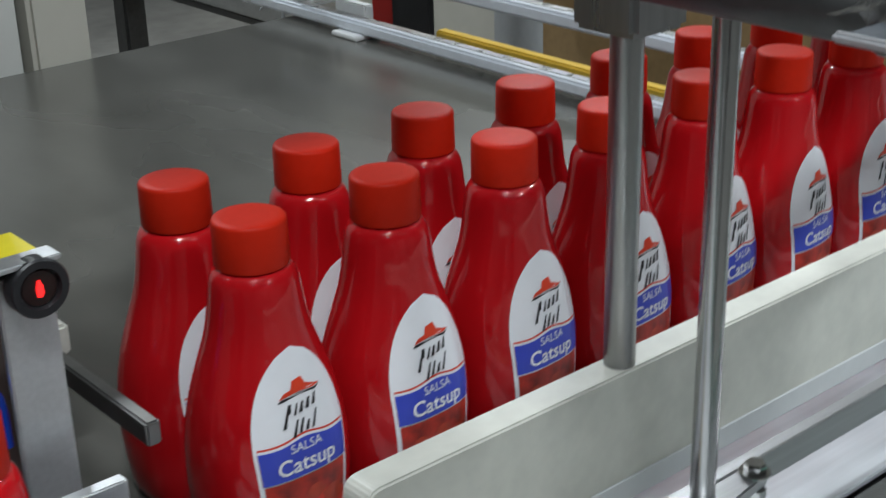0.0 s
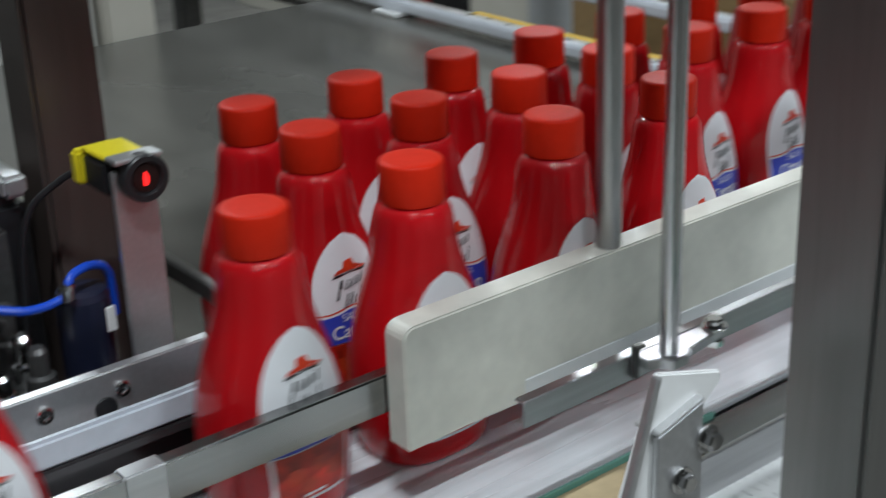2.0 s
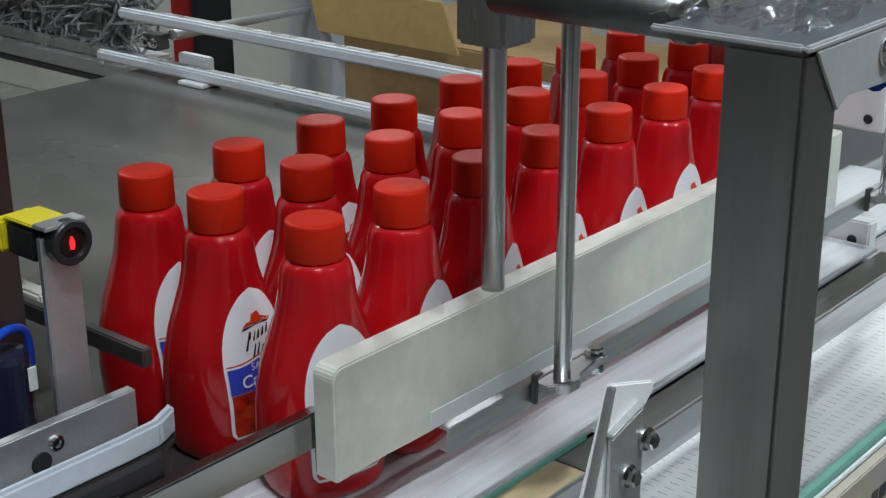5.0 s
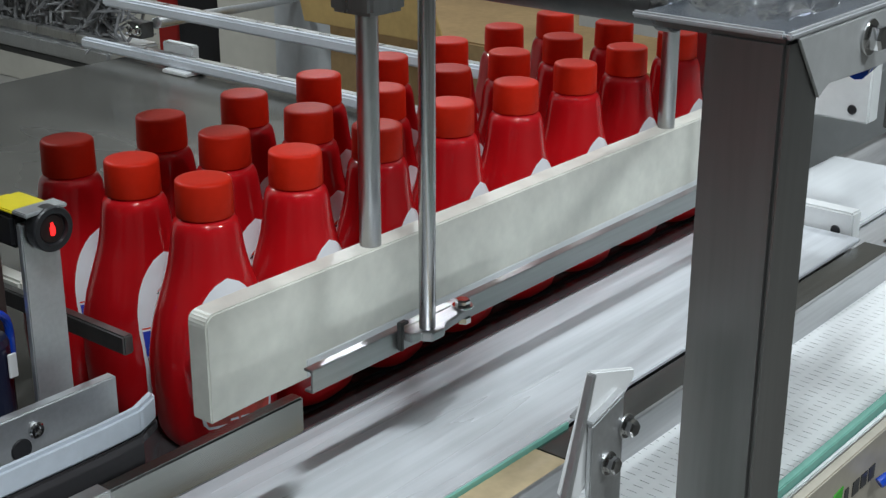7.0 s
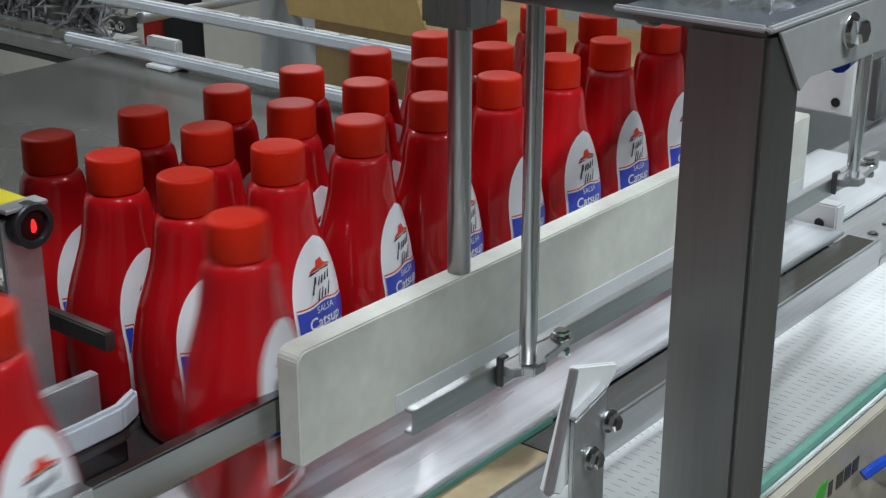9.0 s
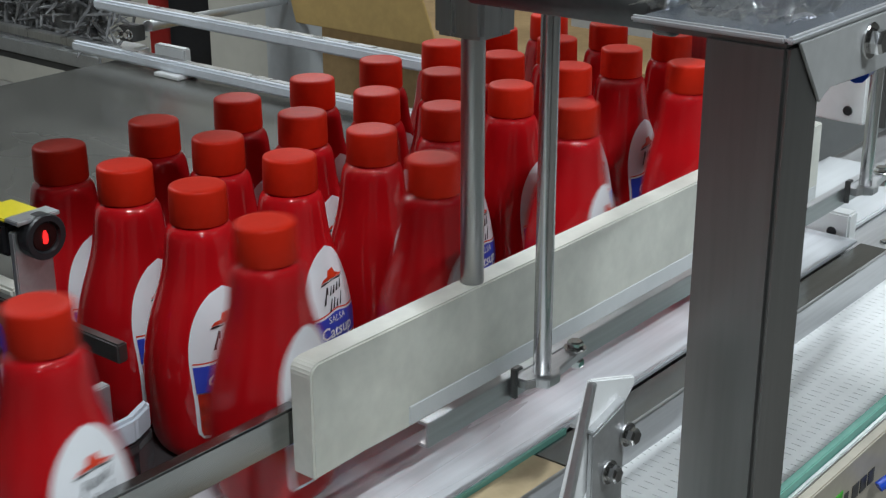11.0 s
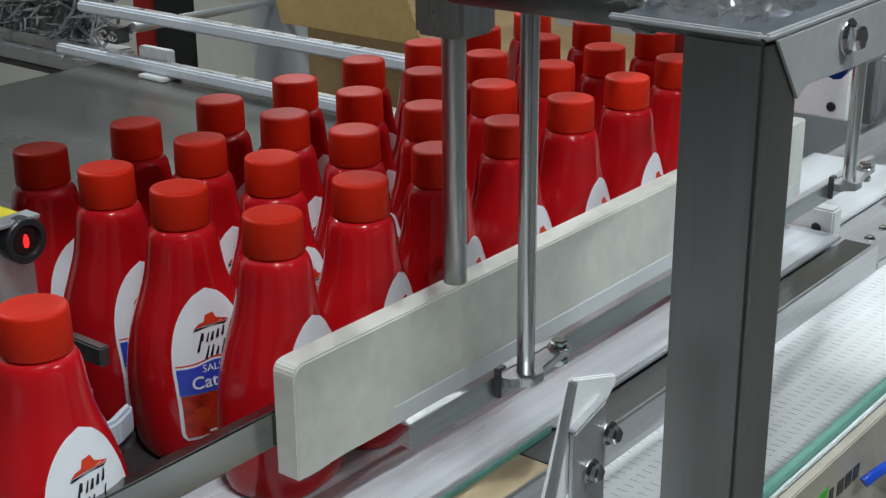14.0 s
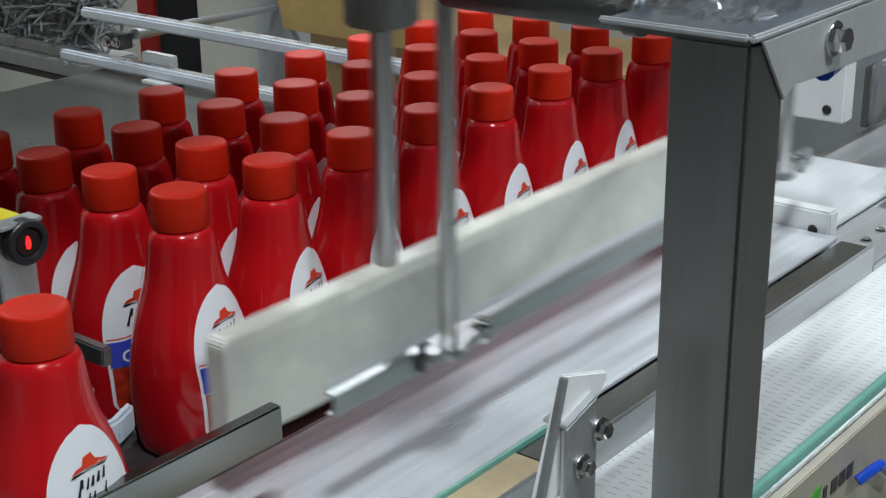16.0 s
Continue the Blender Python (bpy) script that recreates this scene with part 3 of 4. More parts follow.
# ---- second belt, post, brackets ----
def build_second_belt():
    c = empty("modular_conveyor", 0, 0, 0, "white slotted modular belt conveyor with green edged guard", "conveyor")
    zt = 0.018
    part("under_belt", box(-0.7, 1.6, -0.332, -0.2225, zt - 0.02, zt - 0.0032), GREYPAINT, c)
    bm = bmesh.new()
    y = -0.331
    k = 0
    while y < -0.224:
        if k % 2 == 0:                      # slotted row
            x = -0.25 + (0.0040 if k % 4 else 0.0)
            while x < 1.15:
                v = [bm.verts.new(q) for q in ((x, y, zt), (x + 0.0073, y, zt), (x + 0.0073, y + 0.0078, zt), (x, y + 0.0078, zt),
                                               (x, y, zt - 0.003), (x + 0.0073, y, zt - 0.003), (x + 0.0073, y + 0.0078, zt - 0.003), (x, y + 0.0078, zt - 0.003))]
                for f in ((0, 1, 2, 3), (0, 4, 5, 1), (1, 5, 6, 2), (2, 6, 7, 3), (3, 7, 4, 0)):
                    bm.faces.new([v[i] for i in f])
                x += 0.0080
            y += 0.0078
        else:                               # plain row
            v = [bm.verts.new(q) for q in ((-0.7, y, zt), (1.6, y, zt), (1.6, y + 0.0055, zt), (-0.7, y + 0.0055, zt),
                                           (-0.7, y, zt - 0.003), (1.6, y, zt - 0.003), (1.6, y + 0.0055, zt - 0.003), (-0.7, y + 0.0055, zt - 0.003))]
            for f in ((0, 1, 2, 3), (0, 4, 5, 1), (1, 5, 6, 2), (2, 6, 7, 3), (3, 7, 4, 0)):
                bm.faces.new([v[i] for i in f])
            y += 0.0055
        k += 1
    bmesh.ops.recalc_face_normals(bm, faces=bm.faces[:])
    tagged(part("belt_surface", bm, WHITE, c, "white slotted plastic belt links"), kind="stuff")
    part("guard", box(-0.7, 1.6, -0.3395, -0.3335, -0.06, 0.0405, 0.0008), GREEN, c, "green edged guard sheet")
    part("side_panel", box(-0.7, 1.6, -0.3520, -0.3440, -0.20, 0.0330, 0.0010), BEIGE, c, "beige metal side panel")
    part("panel_lip", box(-0.7, 1.6, -0.3438, -0.3400, -0.20, 0.0345, 0.0008), ALU, c)
    leaf = [(0.222, -0.006), (0.227, 0.006), (0.237, 0.015), (0.250, 0.016), (0.248, 0.005), (0.238, -0.003), (0.230, -0.010), (0.226, -0.018)]
    part("green_mark", prism(leaf, -0.3528, -0.3522), LEAF, c, "green printed mark")
    for k, w in enumerate((0.006, 0.010, 0.010, 0.010)):
        part("print_bar", box(0.254 + 0.013 * k, 0.254 + 0.013 * k + w, -0.3527, -0.3522, 0.000, 0.011), DARKSTEEL, c)
    for lx in (-0.6, 1.5):
        part("leg", box(lx - 0.02, lx + 0.02, -0.34, -0.30, FLOOR, -0.02, 0.002), STEEL, c)


def build_frame():
    f = empty("machine_frame", 0, 0, 0, "satin steel machine post with bolted corner plate", "machine frame")
    part("post", box(-0.020, 0.0150, -0.414, -0.3735, FLOOR, 0.3750, 0.0022, seg=4), POST, f, "satin steel square post")
    # Same metal as the post; paler colour and slanted edge carry its reflected light.
    gus = prism([(-0.0130, 0.3750), (0.30, 0.3750), (0.30, 0.344), (0.060, 0.3475), (0.022, 0.3490), (0.0160, 0.3465), (0.0120, 0.3440)], -0.4158, -0.4142, 0.0004)
    part("corner_plate", gus, PLATEMAT, f, "brushed steel corner plate, coloured paler for reflected light")
    part("rail", box(0.0155, 0.30, -0.4138, -0.3740, 0.3500, 0.3745, 0.001), POST, f, "square steel top rail")
    hex_bolt(f, (0.060, -0.4159, 0.3640), "-y", 0.0062, 0.0065)
    part("rim", box(-0.0200, 0.30, -0.4158, -0.4120, 0.3752, 0.3784, 0.0010), RIM, f)
    part("rim", box(-0.0200, -0.0165, -0.4118, -0.335, 0.3752, 0.3784, 0.0010), RIM, f)
    part("tray", box(-0.0163, 0.30, -0.4118, -0.335, 0.3753, 0.3765), TRAY, f, "grey machine cover sheet")
    part("cross_bar", box(0.016, 0.044, -0.3733, -0.325, 0.3640, 0.3748, 0.0015), POST, f)
    part("guide_tube", rod(0.0112, (0.030, -0.326, 0.3720), (0.030, -0.207, 0.3720), 28), DARKSTEEL, f, "dark round guide tube", True)
    part("tube_collar", rod(0.0128, (0.030, -0.331, 0.3720), (0.030, -0.3215, 0.3720), 28), DARKSTEEL, f)
    part("tube_hanger", box(0.018, 0.042, -0.235, -0.210, 0.3825, 0.6995, 0.001), DARKSTEEL, f)
    bag = bmesh.new()
    bmesh.ops.create_grid(bag, x_segments=26, y_segments=26, size=0.5)
    for v in bag.verts:
        n = noise.noise(Vector((v.co.x * 7, v.co.y * 7, 3))) + 0.6 * noise.noise(Vector((v.co.x * 17, v.co.y * 17, 9)))
        x, y = v.co.x * 0.17 + 0.068, v.co.y * 0.084 - 0.3735
        v.co = (x + 0.006 * n, y + 0.004 * n, 0.381 + 0.010 * abs(n) + 0.012 * max(0, 1 - abs(v.co.x) * 3))
    wrap = tagged(part("plastic_wrap", bag, CLEAR, None, "", True), "crumpled clear plastic film on the machine cover", "plastic film")
    g = empty("gantry", 0, 0, 0, "steel gantry carrying the pusher over the table", "gantry")
    # Out of view; added so its shadow band falls on the back caps.
    bm = box(-0.62, 0.62, -0.045, 0.090, 0.660, 0.699, 0.003)
    bmesh.ops.transform(bm, matrix=pose(0.028, -0.101, 0, 0, 0, -15.1), verts=bm.verts[:])
    part("brace", bm, POST, g, "unseen slanting brace that shades the back rows")
    part("beam", box(0.60, 0.74, -0.32, 1.30, 0.70, 0.78, 0.004), POST, g)
    part("beam", box(-0.64, -0.52, -0.10, 1.30, 0.70, 0.78, 0.004), POST, g)
    part("hanger", box(0.66, 0.72, 1.22, 1.28, 0.78, 2.9, 0.003), POST, g)
    part("hanger", box(-0.61, -0.55, 1.22, 1.28, 0.78, 2.9, 0.003), POST, g)
    b = empty("sensor_bracket", 0, 0, 0, "bent steel bracket holding a pale plastic strip with bolts", "bracket")
    part("arm", prism([(-0.090, 0.2035), (-0.064, 0.2105), (-0.062, 0.02), (-0.091, 0.02)], -0.369, -0.366, 0.0006), ALU, b, "satin steel flat bracket")
    part("arm_top", prism([(-0.090, 0.2037), (-0.064, 0.2107), (-0.064, 0.2125), (-0.090, 0.2055)], -0.3690, -0.3560, 0.0004), ALU, b)
    part("arm_foot", box(-0.094, 0.0035, -0.3775, -0.3695, 0.018, 0.045, 0.001), STEEL, b)
    hex_bolt(b, (-0.0625, -0.3692, 0.1935), "-y", 0.0042, 0.0045)
    hex_bolt(b, (-0.0770, -0.3692, 0.1800), "-y", 0.0042, 0.0045)
    part("strip", prism([(-0.087, 0.229), (-0.050, 0.2175), (-0.050, 0.213), (-0.062, 0.203), (-0.0935, 0.166), (-0.1080, 0.174)], -0.3652, -0.3622, 0.0008), WHITE, b, "pale plastic strip")
    part("strip_edge", prism([(-0.0915, 0.230), (-0.0885, 0.2295), (-0.1055, 0.1735), (-0.1095, 0.174)], -0.3692, -0.3655, 0.0005), ALU, b)


def build_sensor():
    s = empty("photo_sensor", 0, 0, 0, "photoelectric sensor with lit red lens on aluminium bar", "sensor")
    part("stand", box(-0.123, -0.0965, 0.0165, 0.0215, BELT, 0.2215, 0.0008), ALU, s, "flat aluminium stand")
    part("foot", box(-0.126, -0.094, -0.0080, 0.040, BELT + 0.0005, 0.0885, 0.001), ALU, s)
    bezel = part("bezel", lathe([(0.0138, 0), (0.0142, 0.0006), (0.0142, 0.0085), (0.0134, 0.0095), (0.0100, 0.0095), (0.0092, 0.0070)], 32, None, (0, 0, 0)), RUBBER, s, "black round bezel")
    bezel.matrix_basis = pose(-0.1065, 0.0162, 0.2165, 90, 0, 0)
    part("lens", rod(0.0091, (-0.1065, 0.0115, 0.2165), (-0.1065, 0.0086, 0.2165)), LENSDARK, s, "dark red lens")
    part("lit_spot", prism([(-0.1082, 0.2128), (-0.1062, 0.2122), (-0.1050, 0.2140), (-0.1050, 0.2175), (-0.1062, 0.2205), (-0.1074, 0.2205), (-0.1084, 0.2170)], 0.0076, 0.0084), LENS, s, "glowing red spot")
    part("clip", box(-0.124, -0.094, 0.009, 0.0225, 0.2272, 0.2300, 0.0006), ALU, s)
    part("housing", box(-0.1250, -0.097, 0.0220, 0.050, 0.205, 0.2265, 0.0025), RUBBER, s)
    part("housing_cover", box(-0.1285, -0.1000, 0.0508, 0.060, 0.206, 0.2270, 0.0020), YELLOW, s, "yellow housing cover")
    part("top_cover", box(-0.124, -0.098, 0.0228, 0.052, 0.2268, 0.2290, 0.0008), YELLOW, s)
    part("cable", hose([(-0.115, 0.058, 0.214), (-0.130, 0.074, 0.204), (-0.150, 0.086, 0.180), (-0.158, 0.089, 0.12), (-0.158, 0.094, 0.06), (-0.156, 0.098, BELT + 0.003)], 0.0022), RUBBER, s)
    c = empty("air_cylinder", 0, 0, 0, "dark pneumatic gate cylinder with blue air tube", "air cylinder")
    part("barrel", lathe([(0.015, 0.0), (0.0165, 0.0015), (0.0165, 0.062), (0.0150, 0.066), (0.009, 0.067)], 28, None, (-0.136, 0.052, 0.0765)), NAVY, c, "dark blue cylinder barrel")
    part("base", box(-0.160, -0.108, 0.034, 0.074, BELT, 0.0763, 0.002), ALU, c)
    part("air_tube", hose([(-0.150, 0.040, 0.146), (-0.144, 0.044, 0.156), (-0.128, 0.048, 0.157), (-0.118, 0.050, 0.148), (-0.116, 0.052, 0.120)], 0.0028), BLUETUBE, c, "blue air tube")
    part("air_tube", hose([(-0.150, 0.040, 0.146), (-0.172, 0.045, 0.142), (-0.215, 0.055, 0.150), (-0.30, 0.07, 0.14)], 0.0028), BLUETUBE, c)
    part("tag", box(-0.1300, -0.1240, 0.0340, 0.0356, 0.118, 0.134, 0.0004), WHITE, c)
    part("fitting", lathe([(0.004, 0), (0.005, 0.001), (0.005, 0.008), (0.0035, 0.010)], 12, None, (-0.150, 0.040, 0.1435)), CHROME, c)
    v = empty("valve_block", 0, 0, 0, "cluster of metal air valves and dark hoses", "valve block")
    rng = random.Random(4)
    part("base", box(-0.235, -0.166, 0.020, 0.085, BELT, 0.092, 0.002), DARKSTEEL, v)
    for k in range(9):
        vx, vy = -0.225 + 0.024 * (k % 3), 0.03 + 0.022 * (k // 3)
        hgt = rng.uniform(0.018, 0.05)
        part("valve", lathe([(0.008, 0), (0.009, 0.002), (0.009, hgt * 0.5), (0.006, hgt * 0.55), (0.006, hgt), (0.004, hgt + 0.003)], 14, None, (vx, vy, 0.0921)), CHROME if k % 2 else DARKSTEEL, v)
    for k in range(4):
        part("hose", hose([(-0.22 + 0.012 * k, 0.06, 0.13), (-0.235, 0.070 + 0.003 * k, 0.17), (-0.27, 0.060, 0.15), (-0.30 - 0.01 * k, 0.05, BELT + 0.006)], 0.0045), RUBBER, v)
    p = part("steel_column", box(-0.129, -0.0840, 0.100, 0.142, FLOOR, 0.75, 0.003), BROWN)
    tagged(p, "dark brownish steel machine column", "column")
    m = empty("gate_drive", 0, 0, 0, "black drive unit with pale rail beside the column", "drive unit")
    part("body", box(-0.245, -0.1365, 0.112, 0.30, BELT, 0.186, 0.006), RUBBER, m, "black drive housing")
    part("drum", rod(0.036, (-0.255, 0.1105, 0.145), (-0.255, 0.088, 0.145), 28), RUBBER, m)
    part("drum_cap", rod(0.012, (-0.255, 0.0878, 0.145), (-0.255, 0.082, 0.145), 16), CHROME, m)
    part("top_rail", box(-0.153, -0.1370, 0.106, 0.62, 0.1875, 0.2020, 0.003), ALU, m, "pale aluminium rail")
    part("bracket", box(-0.200, -0.1600, 0.092, 0.1115, 0.120, 0.175, 0.002), DARKSTEEL, m)
    part("knob", lathe([(0.008, 0), (0.009, 0.002), (0.009, 0.012), (0.007, 0.014)], 12, None, (-0.175, 0.2, 0.1862)), CHROME, m)


# ---- right end ----
def build_outfeed():
    o = empty("outfeed_conveyor", 0, 0, 0, "short white outfeed belt on a steel bed", "conveyor")
    part("belt", box(0.672, 0.918, -0.152, -0.030, 0.026, 0.032, 0.0015), GLOSSWHITE, o, "smooth white belt")
    part("bed", box(0.6425, 1.62, -0.2215, -0.025, 0.006, 0.0255, 0.0015), STEEL_X, o, "steel conveyor bed")
    for sx in (0.70, 0.735):
        hex_bolt(o, (sx, -0.190, 0.0256), "z", 0.004, 0.002)
    for lx in (0.70, 1.55):
        part("leg", box(lx - 0.02, lx + 0.02, -0.15, -0.10, FLOOR, 0.006, 0.002), STEEL, o)
    for y, z, x0 in ((-0.163, 0.045, 0.835), (-0.020, 0.105, 0.885)):
        r = empty("outfeed_guide", 0, 0, 0, "pale plastic guide rail with steel back", "guide rail", "outfeed guides")
        part("rail", box(x0, 1.6, y, y + 0.010, z, z + 0.022, 0.002), WHITE, r)
        part("rail_back", box(x0 - 0.006, 1.6, y - 0.007, y - 0.0002, z + 0.002, z + 0.020, 0.001), STEEL_X, r)
        part("stay", box(x0 + 0.2, x0 + 0.22, y - 0.006, y + 0.004, 0.026, z + 0.0018, 0.001), STEEL, r)
    st = empty("lower_stop_bar", 0, 0, 0, "white plastic stop bar across the belt end", "stop bar")
    part("bar", box(0.6455, 0.6640, -0.1745, -0.052, 0.0290, 0.0655, 0.0020), WHITE, st)
    part("foot", box(0.6480, 0.6620, -0.150, -0.13, 0.0257, 0.0288), STEEL, st)
    screw = rod(0.0050, (0.6454, -0.158, 0.046), (0.6438, -0.158, 0.046))
    part("screw", screw, RUBBER, st)
    h = empty("upper_stop_bar", 0, 0, 0, "white plastic stop bar hung under the cover", "stop bar")
    part("bar", box(0.6550, 0.6760, -0.1745, -0.045, 0.1500, 0.2250, 0.0020), WHITE, h)
    part("screw", rod(0.0046, (0.6549, -0.158, 0.1620), (0.6535, -0.158, 0.1620)), RUBBER, h)
    part("hanger", rod(0.006, (0.6655, -0.10, 0.2253), (0.6655, -0.10, 0.6998)), STEEL, h)
    t = part("blue_hose", hose([(0.088, -0.400, 0.3415), (0.115, -0.395, 0.3420), (0.15, -0.385, 0.344), (0.30, -0.36, 0.352), (0.45, -0.30, 0.365), (0.7, -0.2, 0.40)], 0.006), BLUETUBE)
    tagged(t, "bright blue air hose under the cover", "hose")
    c = part("blue_cable", hose([(0.30, -0.358, -0.002), (0.315, -0.366, 0.006), (0.335, -0.362, -0.004), (0.37, -0.36, -0.03)], 0.004), BLUETUBE)
    tagged(c, "bright blue cable on the conveyor side panel", "cable")
    p = empty("rear_machine", 0, 0, 0, "grey machine panel with dark slots behind outfeed", "machine")
    part("panel", box(1.30, 1.33, -0.42, 0.42, -0.12, 0.06, 0.004), GREYPAINT, p)
    part("shelf", box(1.34, 1.75, -0.42, 0.42, -0.02, 0.0, 0.004), RUBBER, p)
    part("back_panel", box(1.76, 1.79, -0.9, 0.9, -0.2, 0.34, 0.004), GREYPAINT, p)
    for z in (0.06, 0.13):
        part("slot", box(1.750, 1.7595, -0.8, 0.8, z, z + 0.03), RUBBER, p)
    part("base", box(1.35, 1.75, -0.4, 0.4, FLOOR, -0.12, 0.004), GREYPAINT, p)


def build_background():
    # boxes and cabinets behind the table
    b = empty("cardboard_box", 0, 0, 0, "open brown cardboard box with a raised tan flap", "box")
    part("carton", box(1.50, 1.95, 0.42, 1.335, FLOOR, -0.075, 0.004), CARD, b)
    part("flap", prism([(0.98, -0.074), (1.345, -0.074), (1.37, 0.012), (1.02, 0.022)], 1.440, 1.446, 0.001, None, "yz"), CARDLIGHT, b, "open tan flap")
    g = empty("grey_cabinet", 0, 0, 0, "pale grey steel control cabinet", "cabinet")
    part("body", box(2.05, 2.5, 1.15, 2.08, FLOOR, 0.45, 0.01), GREYPAINT, g)
    part("door", box(2.035, 2.0495, 1.17, 1.90, FLOOR + 0.08, 0.43, 0.004), GREYPAINT, g)
    part("door_handle", box(2.015, 2.0349, 1.52, 1.545, -0.30, -0.22, 0.004), RUBBER, g)
    d = empty("dark_bin", 0, 0, 0, "tall black plastic bin behind the table", "bin")
    turned = pose(1.80, 2.085, 0, 0, 0, -41)
    for name, bm in (("body", box(-0.049, 0.049, -0.045, 0.045, FLOOR, -0.12, 0.010)), ("lid", box(-0.053, 0.053, -0.049, 0.049, -0.1198, -0.10, 0.006)), ("lid_knob", box(-0.02, 0.02, -0.02, 0.02, -0.0998, -0.085, 0.005))):
        bmesh.ops.transform(bm, matrix=turned, verts=bm.verts[:])
        part(name, bm, RUBBER, d)
    bm = box(-0.030, 0.030, -0.030, 0.030, FLOOR, 2.9, 0.004)
    bmesh.ops.transform(bm, matrix=pose(1.80, 2.195, 0, 0, 0, -41), verts=bm.verts[:])
    r = part("red_column", bm, REDPAINT)
    tagged(r, "red painted steel column", "column")
    w = part("partition", box(2.6, 2.65, 0.4, 4.5, FLOOR, 2.0, 0.004), BEIGEWALL)
    tagged(w, "pale beige partition panel behind the machine", "partition")
    n = empty("net_crate", 0, 0, 0, "grey netted crate on a pale pallet board", "crate")
    bm = bmesh.new()
    rng = random.Random(2)
    for k in range(2200):
        x, y, z = rng.uniform(0.735, 0.825), rng.uniform(1.06, 1.62), rng.uniform(0.03, 0.30)
        own = lathe([(0.0010, -0.026), (0.0026, -0.009), (0.0026, 0.010), (0.0010, 0.026)], 4)
        bmesh.ops.transform(own, matrix=pose(x, y, z, rng.uniform(0, 360), rng.uniform(0, 360), rng.uniform(0, 360)), verts=own.verts[:])
        me = bpy.data.meshes.new("tmp")
        own.to_mesh(me)
        own.free()
        bm.from_mesh(me)
        bpy.data.meshes.remove(me)
    tagged(part("netting", bm, DARKMESH, n, "tangled grey netting"), kind="stuff")
    part("tray", box(0.73, 0.83, 1.05, 1.64, 0.000, 0.026, 0.004), ALU, n)
    part("liner", box(0.765, 0.80, 1.10, 1.58, 0.0262, 0.26, 0.015), DARKMESH, n, "dark inner liner")
    part("stand", box(0.76, 0.80, 1.56, 1.60, FLOOR, 0.0, 0.004), DARKSTEEL, n)
    part("tray_edge", box(0.735, 0.825, 1.052, 1.638, -0.012, -0.0003, 0.002), DARKSTEEL, n)
    for x0, x1, y0, h in ((-0.5, 0.332, 1.0, 0.9), (0.345, 0.42, 1.0, 0.75)):
        c = empty("steel_cabinet", 0, 0, 0, "pale grey steel cabinet behind the table", "cabinet")
        part("body", box(x0, x1, y0, y0 + 0.5, FLOOR, h, 0.006), BEIGEWALL if x0 > 0 else WALLMAT, c)
        part("plinth", box(x0 + 0.01, x1 - 0.01, y0 - 0.012, y0 - 0.0005, FLOOR, FLOOR + 0.1, 0.002), DARKSTEEL, c)
    y = part("yellow_strip", box(1.00, 1.02, 0.30, 1.05, -0.085, -0.052, 0.003), YELLOWCARD)
    tagged(y, "orange-yellow edge strip behind the table", "edge strip")
    part("strip_stand", box(1.004, 1.016, 0.6, 0.64, FLOOR, -0.085), STEEL, y)


hall()
build_feed()
build_end_rails()
build_second_belt()
build_frame()
build_sensor()
build_outfeed()
build_background()
pusher = build_pusher()

# ---- bottles: four rows of eight, and one held back ----
PITCH_X, PITCH_Y, SPEED = 0.0845, 0.0705, 0.265
FEED_C = (1.17, 1.54, 1.97, 2.365, 3.03, 3.78, 4.25, 4.90)
FEED_D = (9.13, 9.79, 10.465, 11.08, 11.69, 12.46, 12.94, 13.63)
PUSH = [(0, 0), (5.9, 0), (6.0, 0.10), (6.1, 0.38), (6.2, 0.53), (6.3, 0.72), (6.4, 0.86), (6.5, 0.95), (6.6, 0.985), (6.7, 1), (7.02, 1), (7.1, 0.86), (7.2, 0.60),
        (7.3, 0.20), (7.4, 0.02), (7.5, 0), (14.68, 0), (14.8, 0.30), (14.9, 0.42), (15.0, 0.53), (15.1, 0.74), (15.2, 0.89), (15.3, 0.97), (15.4, 1), (15.74, 1),
        (15.8, 0.95), (15.9, 0.84), (16.0, 0.61)]


def pushed(t):
    for (t0, a), (t1, b) in zip(PUSH, PUSH[1:]):
        if t <= t1:
            return STROKE * (a + (b - a) * (t - t0) / (t1 - t0))
    return STROKE * PUSH[-1][1]


def lane_y(x):
    """The line that bottles take along the belt."""
    pts = ((-9, -0.090), (-0.30, -0.090), (-0.17, -0.0905), (0.0, -0.0890), (0.10, -0.0860), (0.25, -0.0800), (0.60, -0.0775), (9, -0.0775))
    for (x0, y0), (x1, y1) in zip(pts, pts[1:]):
        if x <= x1:
            return y0 + (y1 - y0) * (x - x0) / (x1 - x0)


PLATE_BACK = -0.133
HALF_DEPTH = 0.0352


def max_push(t, times):
    """Where the plate has brought a bottle by the time t since its row began to be pushed."""
    return max([PLATE_BACK + pushed(s) + HALF_DEPTH for s in times if s <= t + 1e-6] or [-9])


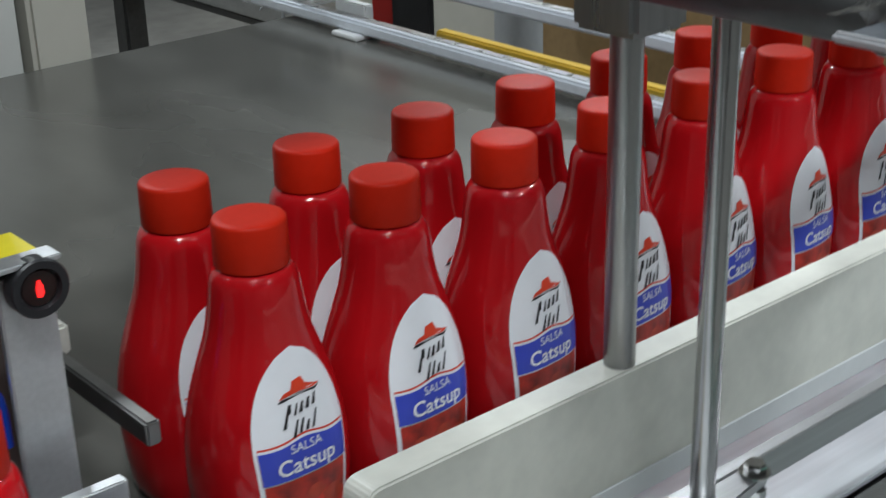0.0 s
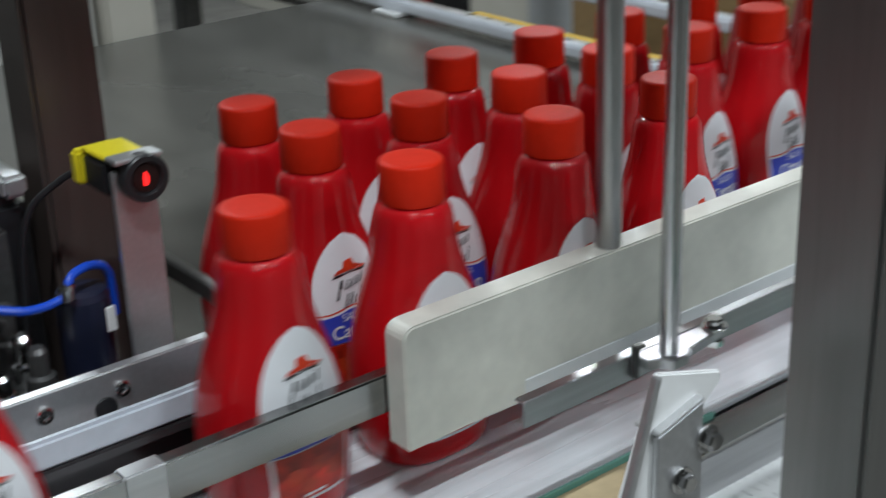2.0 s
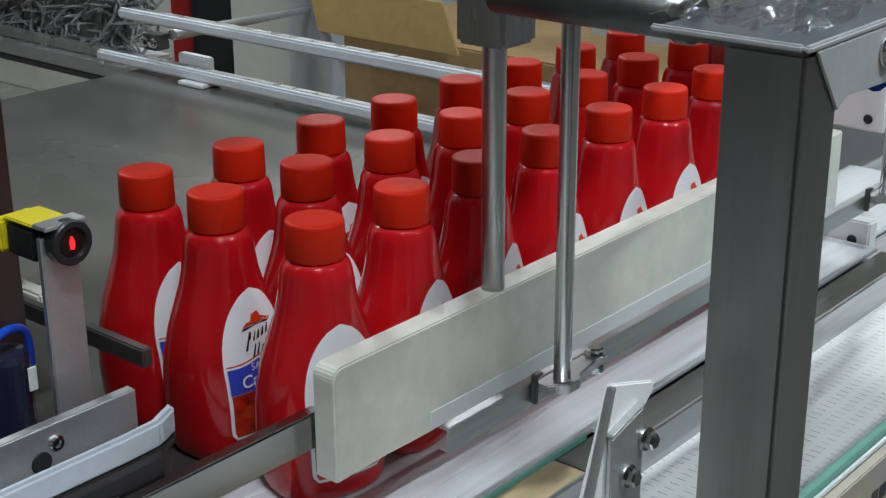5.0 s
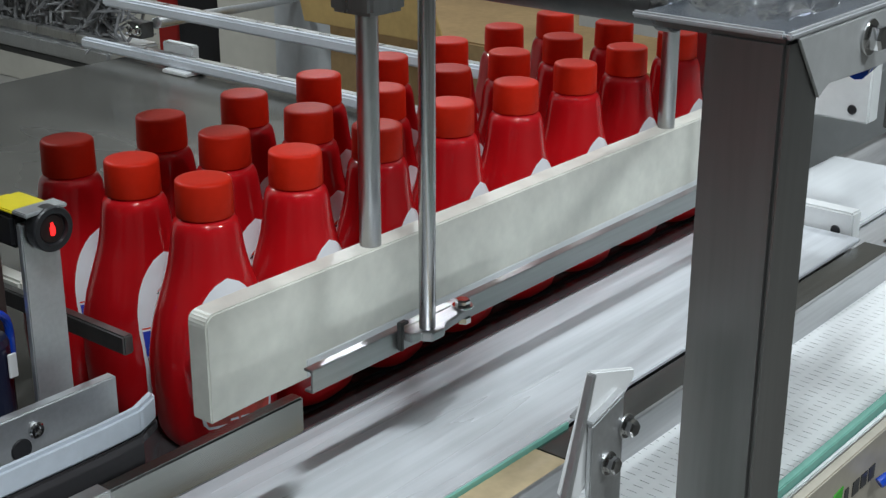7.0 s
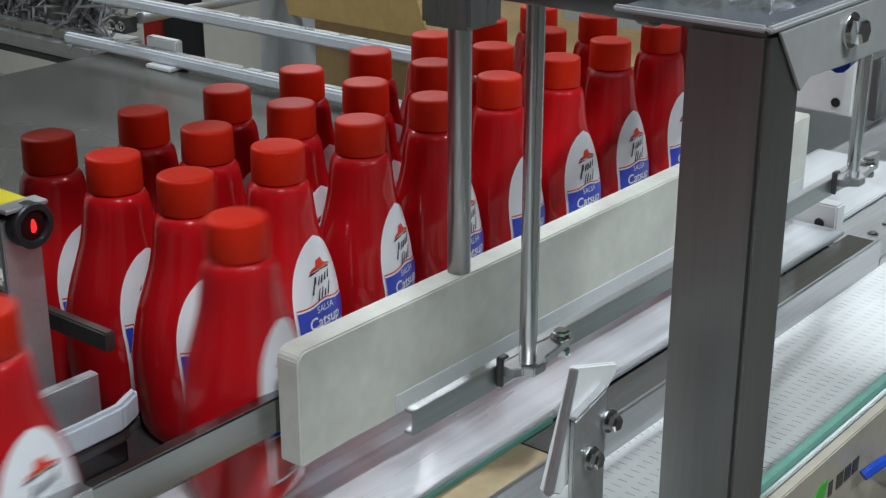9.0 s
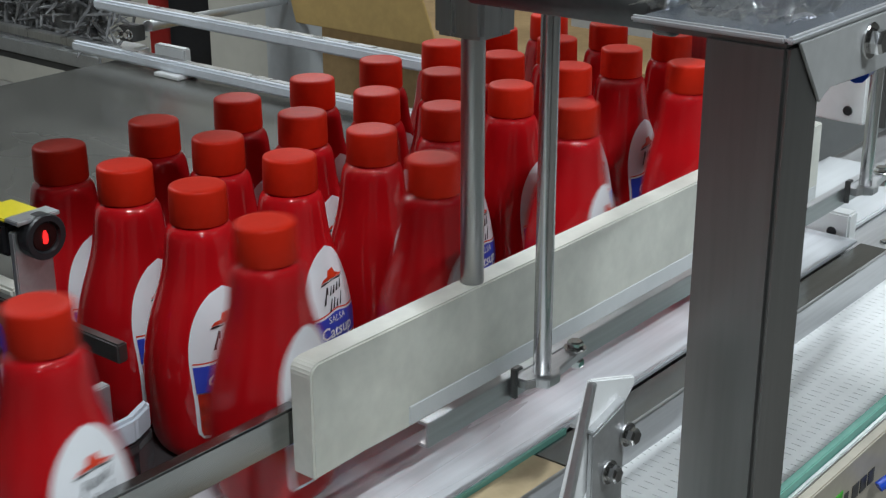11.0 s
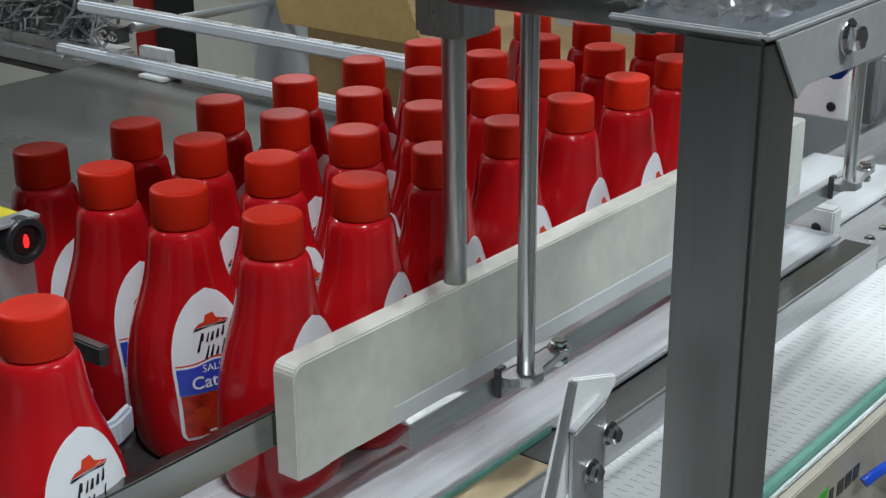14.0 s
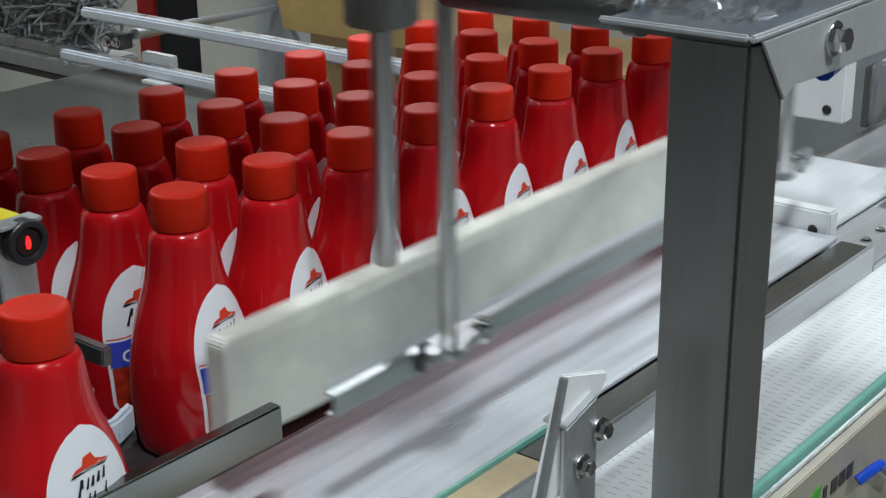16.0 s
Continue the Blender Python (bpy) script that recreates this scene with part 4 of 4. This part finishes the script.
rng = random.Random(11)
master = build_bottle()
STEPS = [k / 10 for k in range(161)]
bottle_rows = []
for row in range(4):
    for i in range(8):
        ob = master if (row, i) == (0, 0) else copy_thing(master, Matrix())
        turn, dx, dy = rng.uniform(-5, 5), rng.uniform(-0.0012, 0.0012), rng.uniform(-0.0008, 0.0008)
        if row > 1 and rng.random() < 0.35:
            turn += rng.choice((-1, 1)) * rng.uniform(8, 20)
        turn += 4 + {(2, 0): -10, (2, 2): -7}.get((row, i), 0)
        keys = []
        for t in STEPS:
            x = i * PITCH_X + dx
            if row < 2:                                     # already on the table
                y0 = (1 - row) * PITCH_Y
                first = [s for s in STEPS if 5.9 <= s <= 7.0]
                second = [s for s in STEPS if 14.7 <= s <= 15.7]
                y = max(y0, max_push(t, first) + (2 - row) * PITCH_Y, max_push(t, second) + (3 - row) * PITCH_Y)
            else:
                start = (FEED_C if row == 2 else FEED_D)[7 - i]
                x = SPEED * (t - start)
                if row == 2 and i == 7:
                    x = -0.190 if t < 0.38 else -0.190 + 0.25 * (t - 0.38) if t < 1.14 else SPEED * (t - 1.14)
                x = min(x, i * PITCH_X + dx)
                y = lane_y(x)
                if row == 2:
                    y = max(y, max_push(t, [s for s in STEPS if 5.9 <= s <= 7.0]), max_push(t, [s for s in STEPS if 14.7 <= s <= 15.7]) + PITCH_Y)
                else:
                    y = max(y, max_push(t, [s for s in STEPS if 14.7 <= s <= 15.7]))
            keys.append((t, x, y + dy, turn))
        bottle_rows.append((ob, keys))
held = copy_thing(master, Matrix())
keys = []
for t in STEPS:
    x = min(SPEED * (t - 14.2), -0.177)
    keys.append((t, x, lane_y(x) - 0.004, 2.0))
bottle_rows.append((held, keys))


def motions():
    walk(pusher, [(t, pose(0, STROKE * a, 0)) for t, a in PUSH])
    for ob, keys in bottle_rows:
        rows = []
        for k, (t, x, y, turn) in enumerate(keys):
            if 0 < k < len(keys) - 1:
                before, after = keys[k - 1], keys[k + 1]
                if abs(before[1] + after[1] - 2 * x) < 1e-5 and abs(before[2] + after[2] - 2 * y) < 1e-5 and k % 10:
                    continue
            rows.append((t, pose(x, y, BELT, 0, 0, turn)))
        walk(ob, rows)


motions()
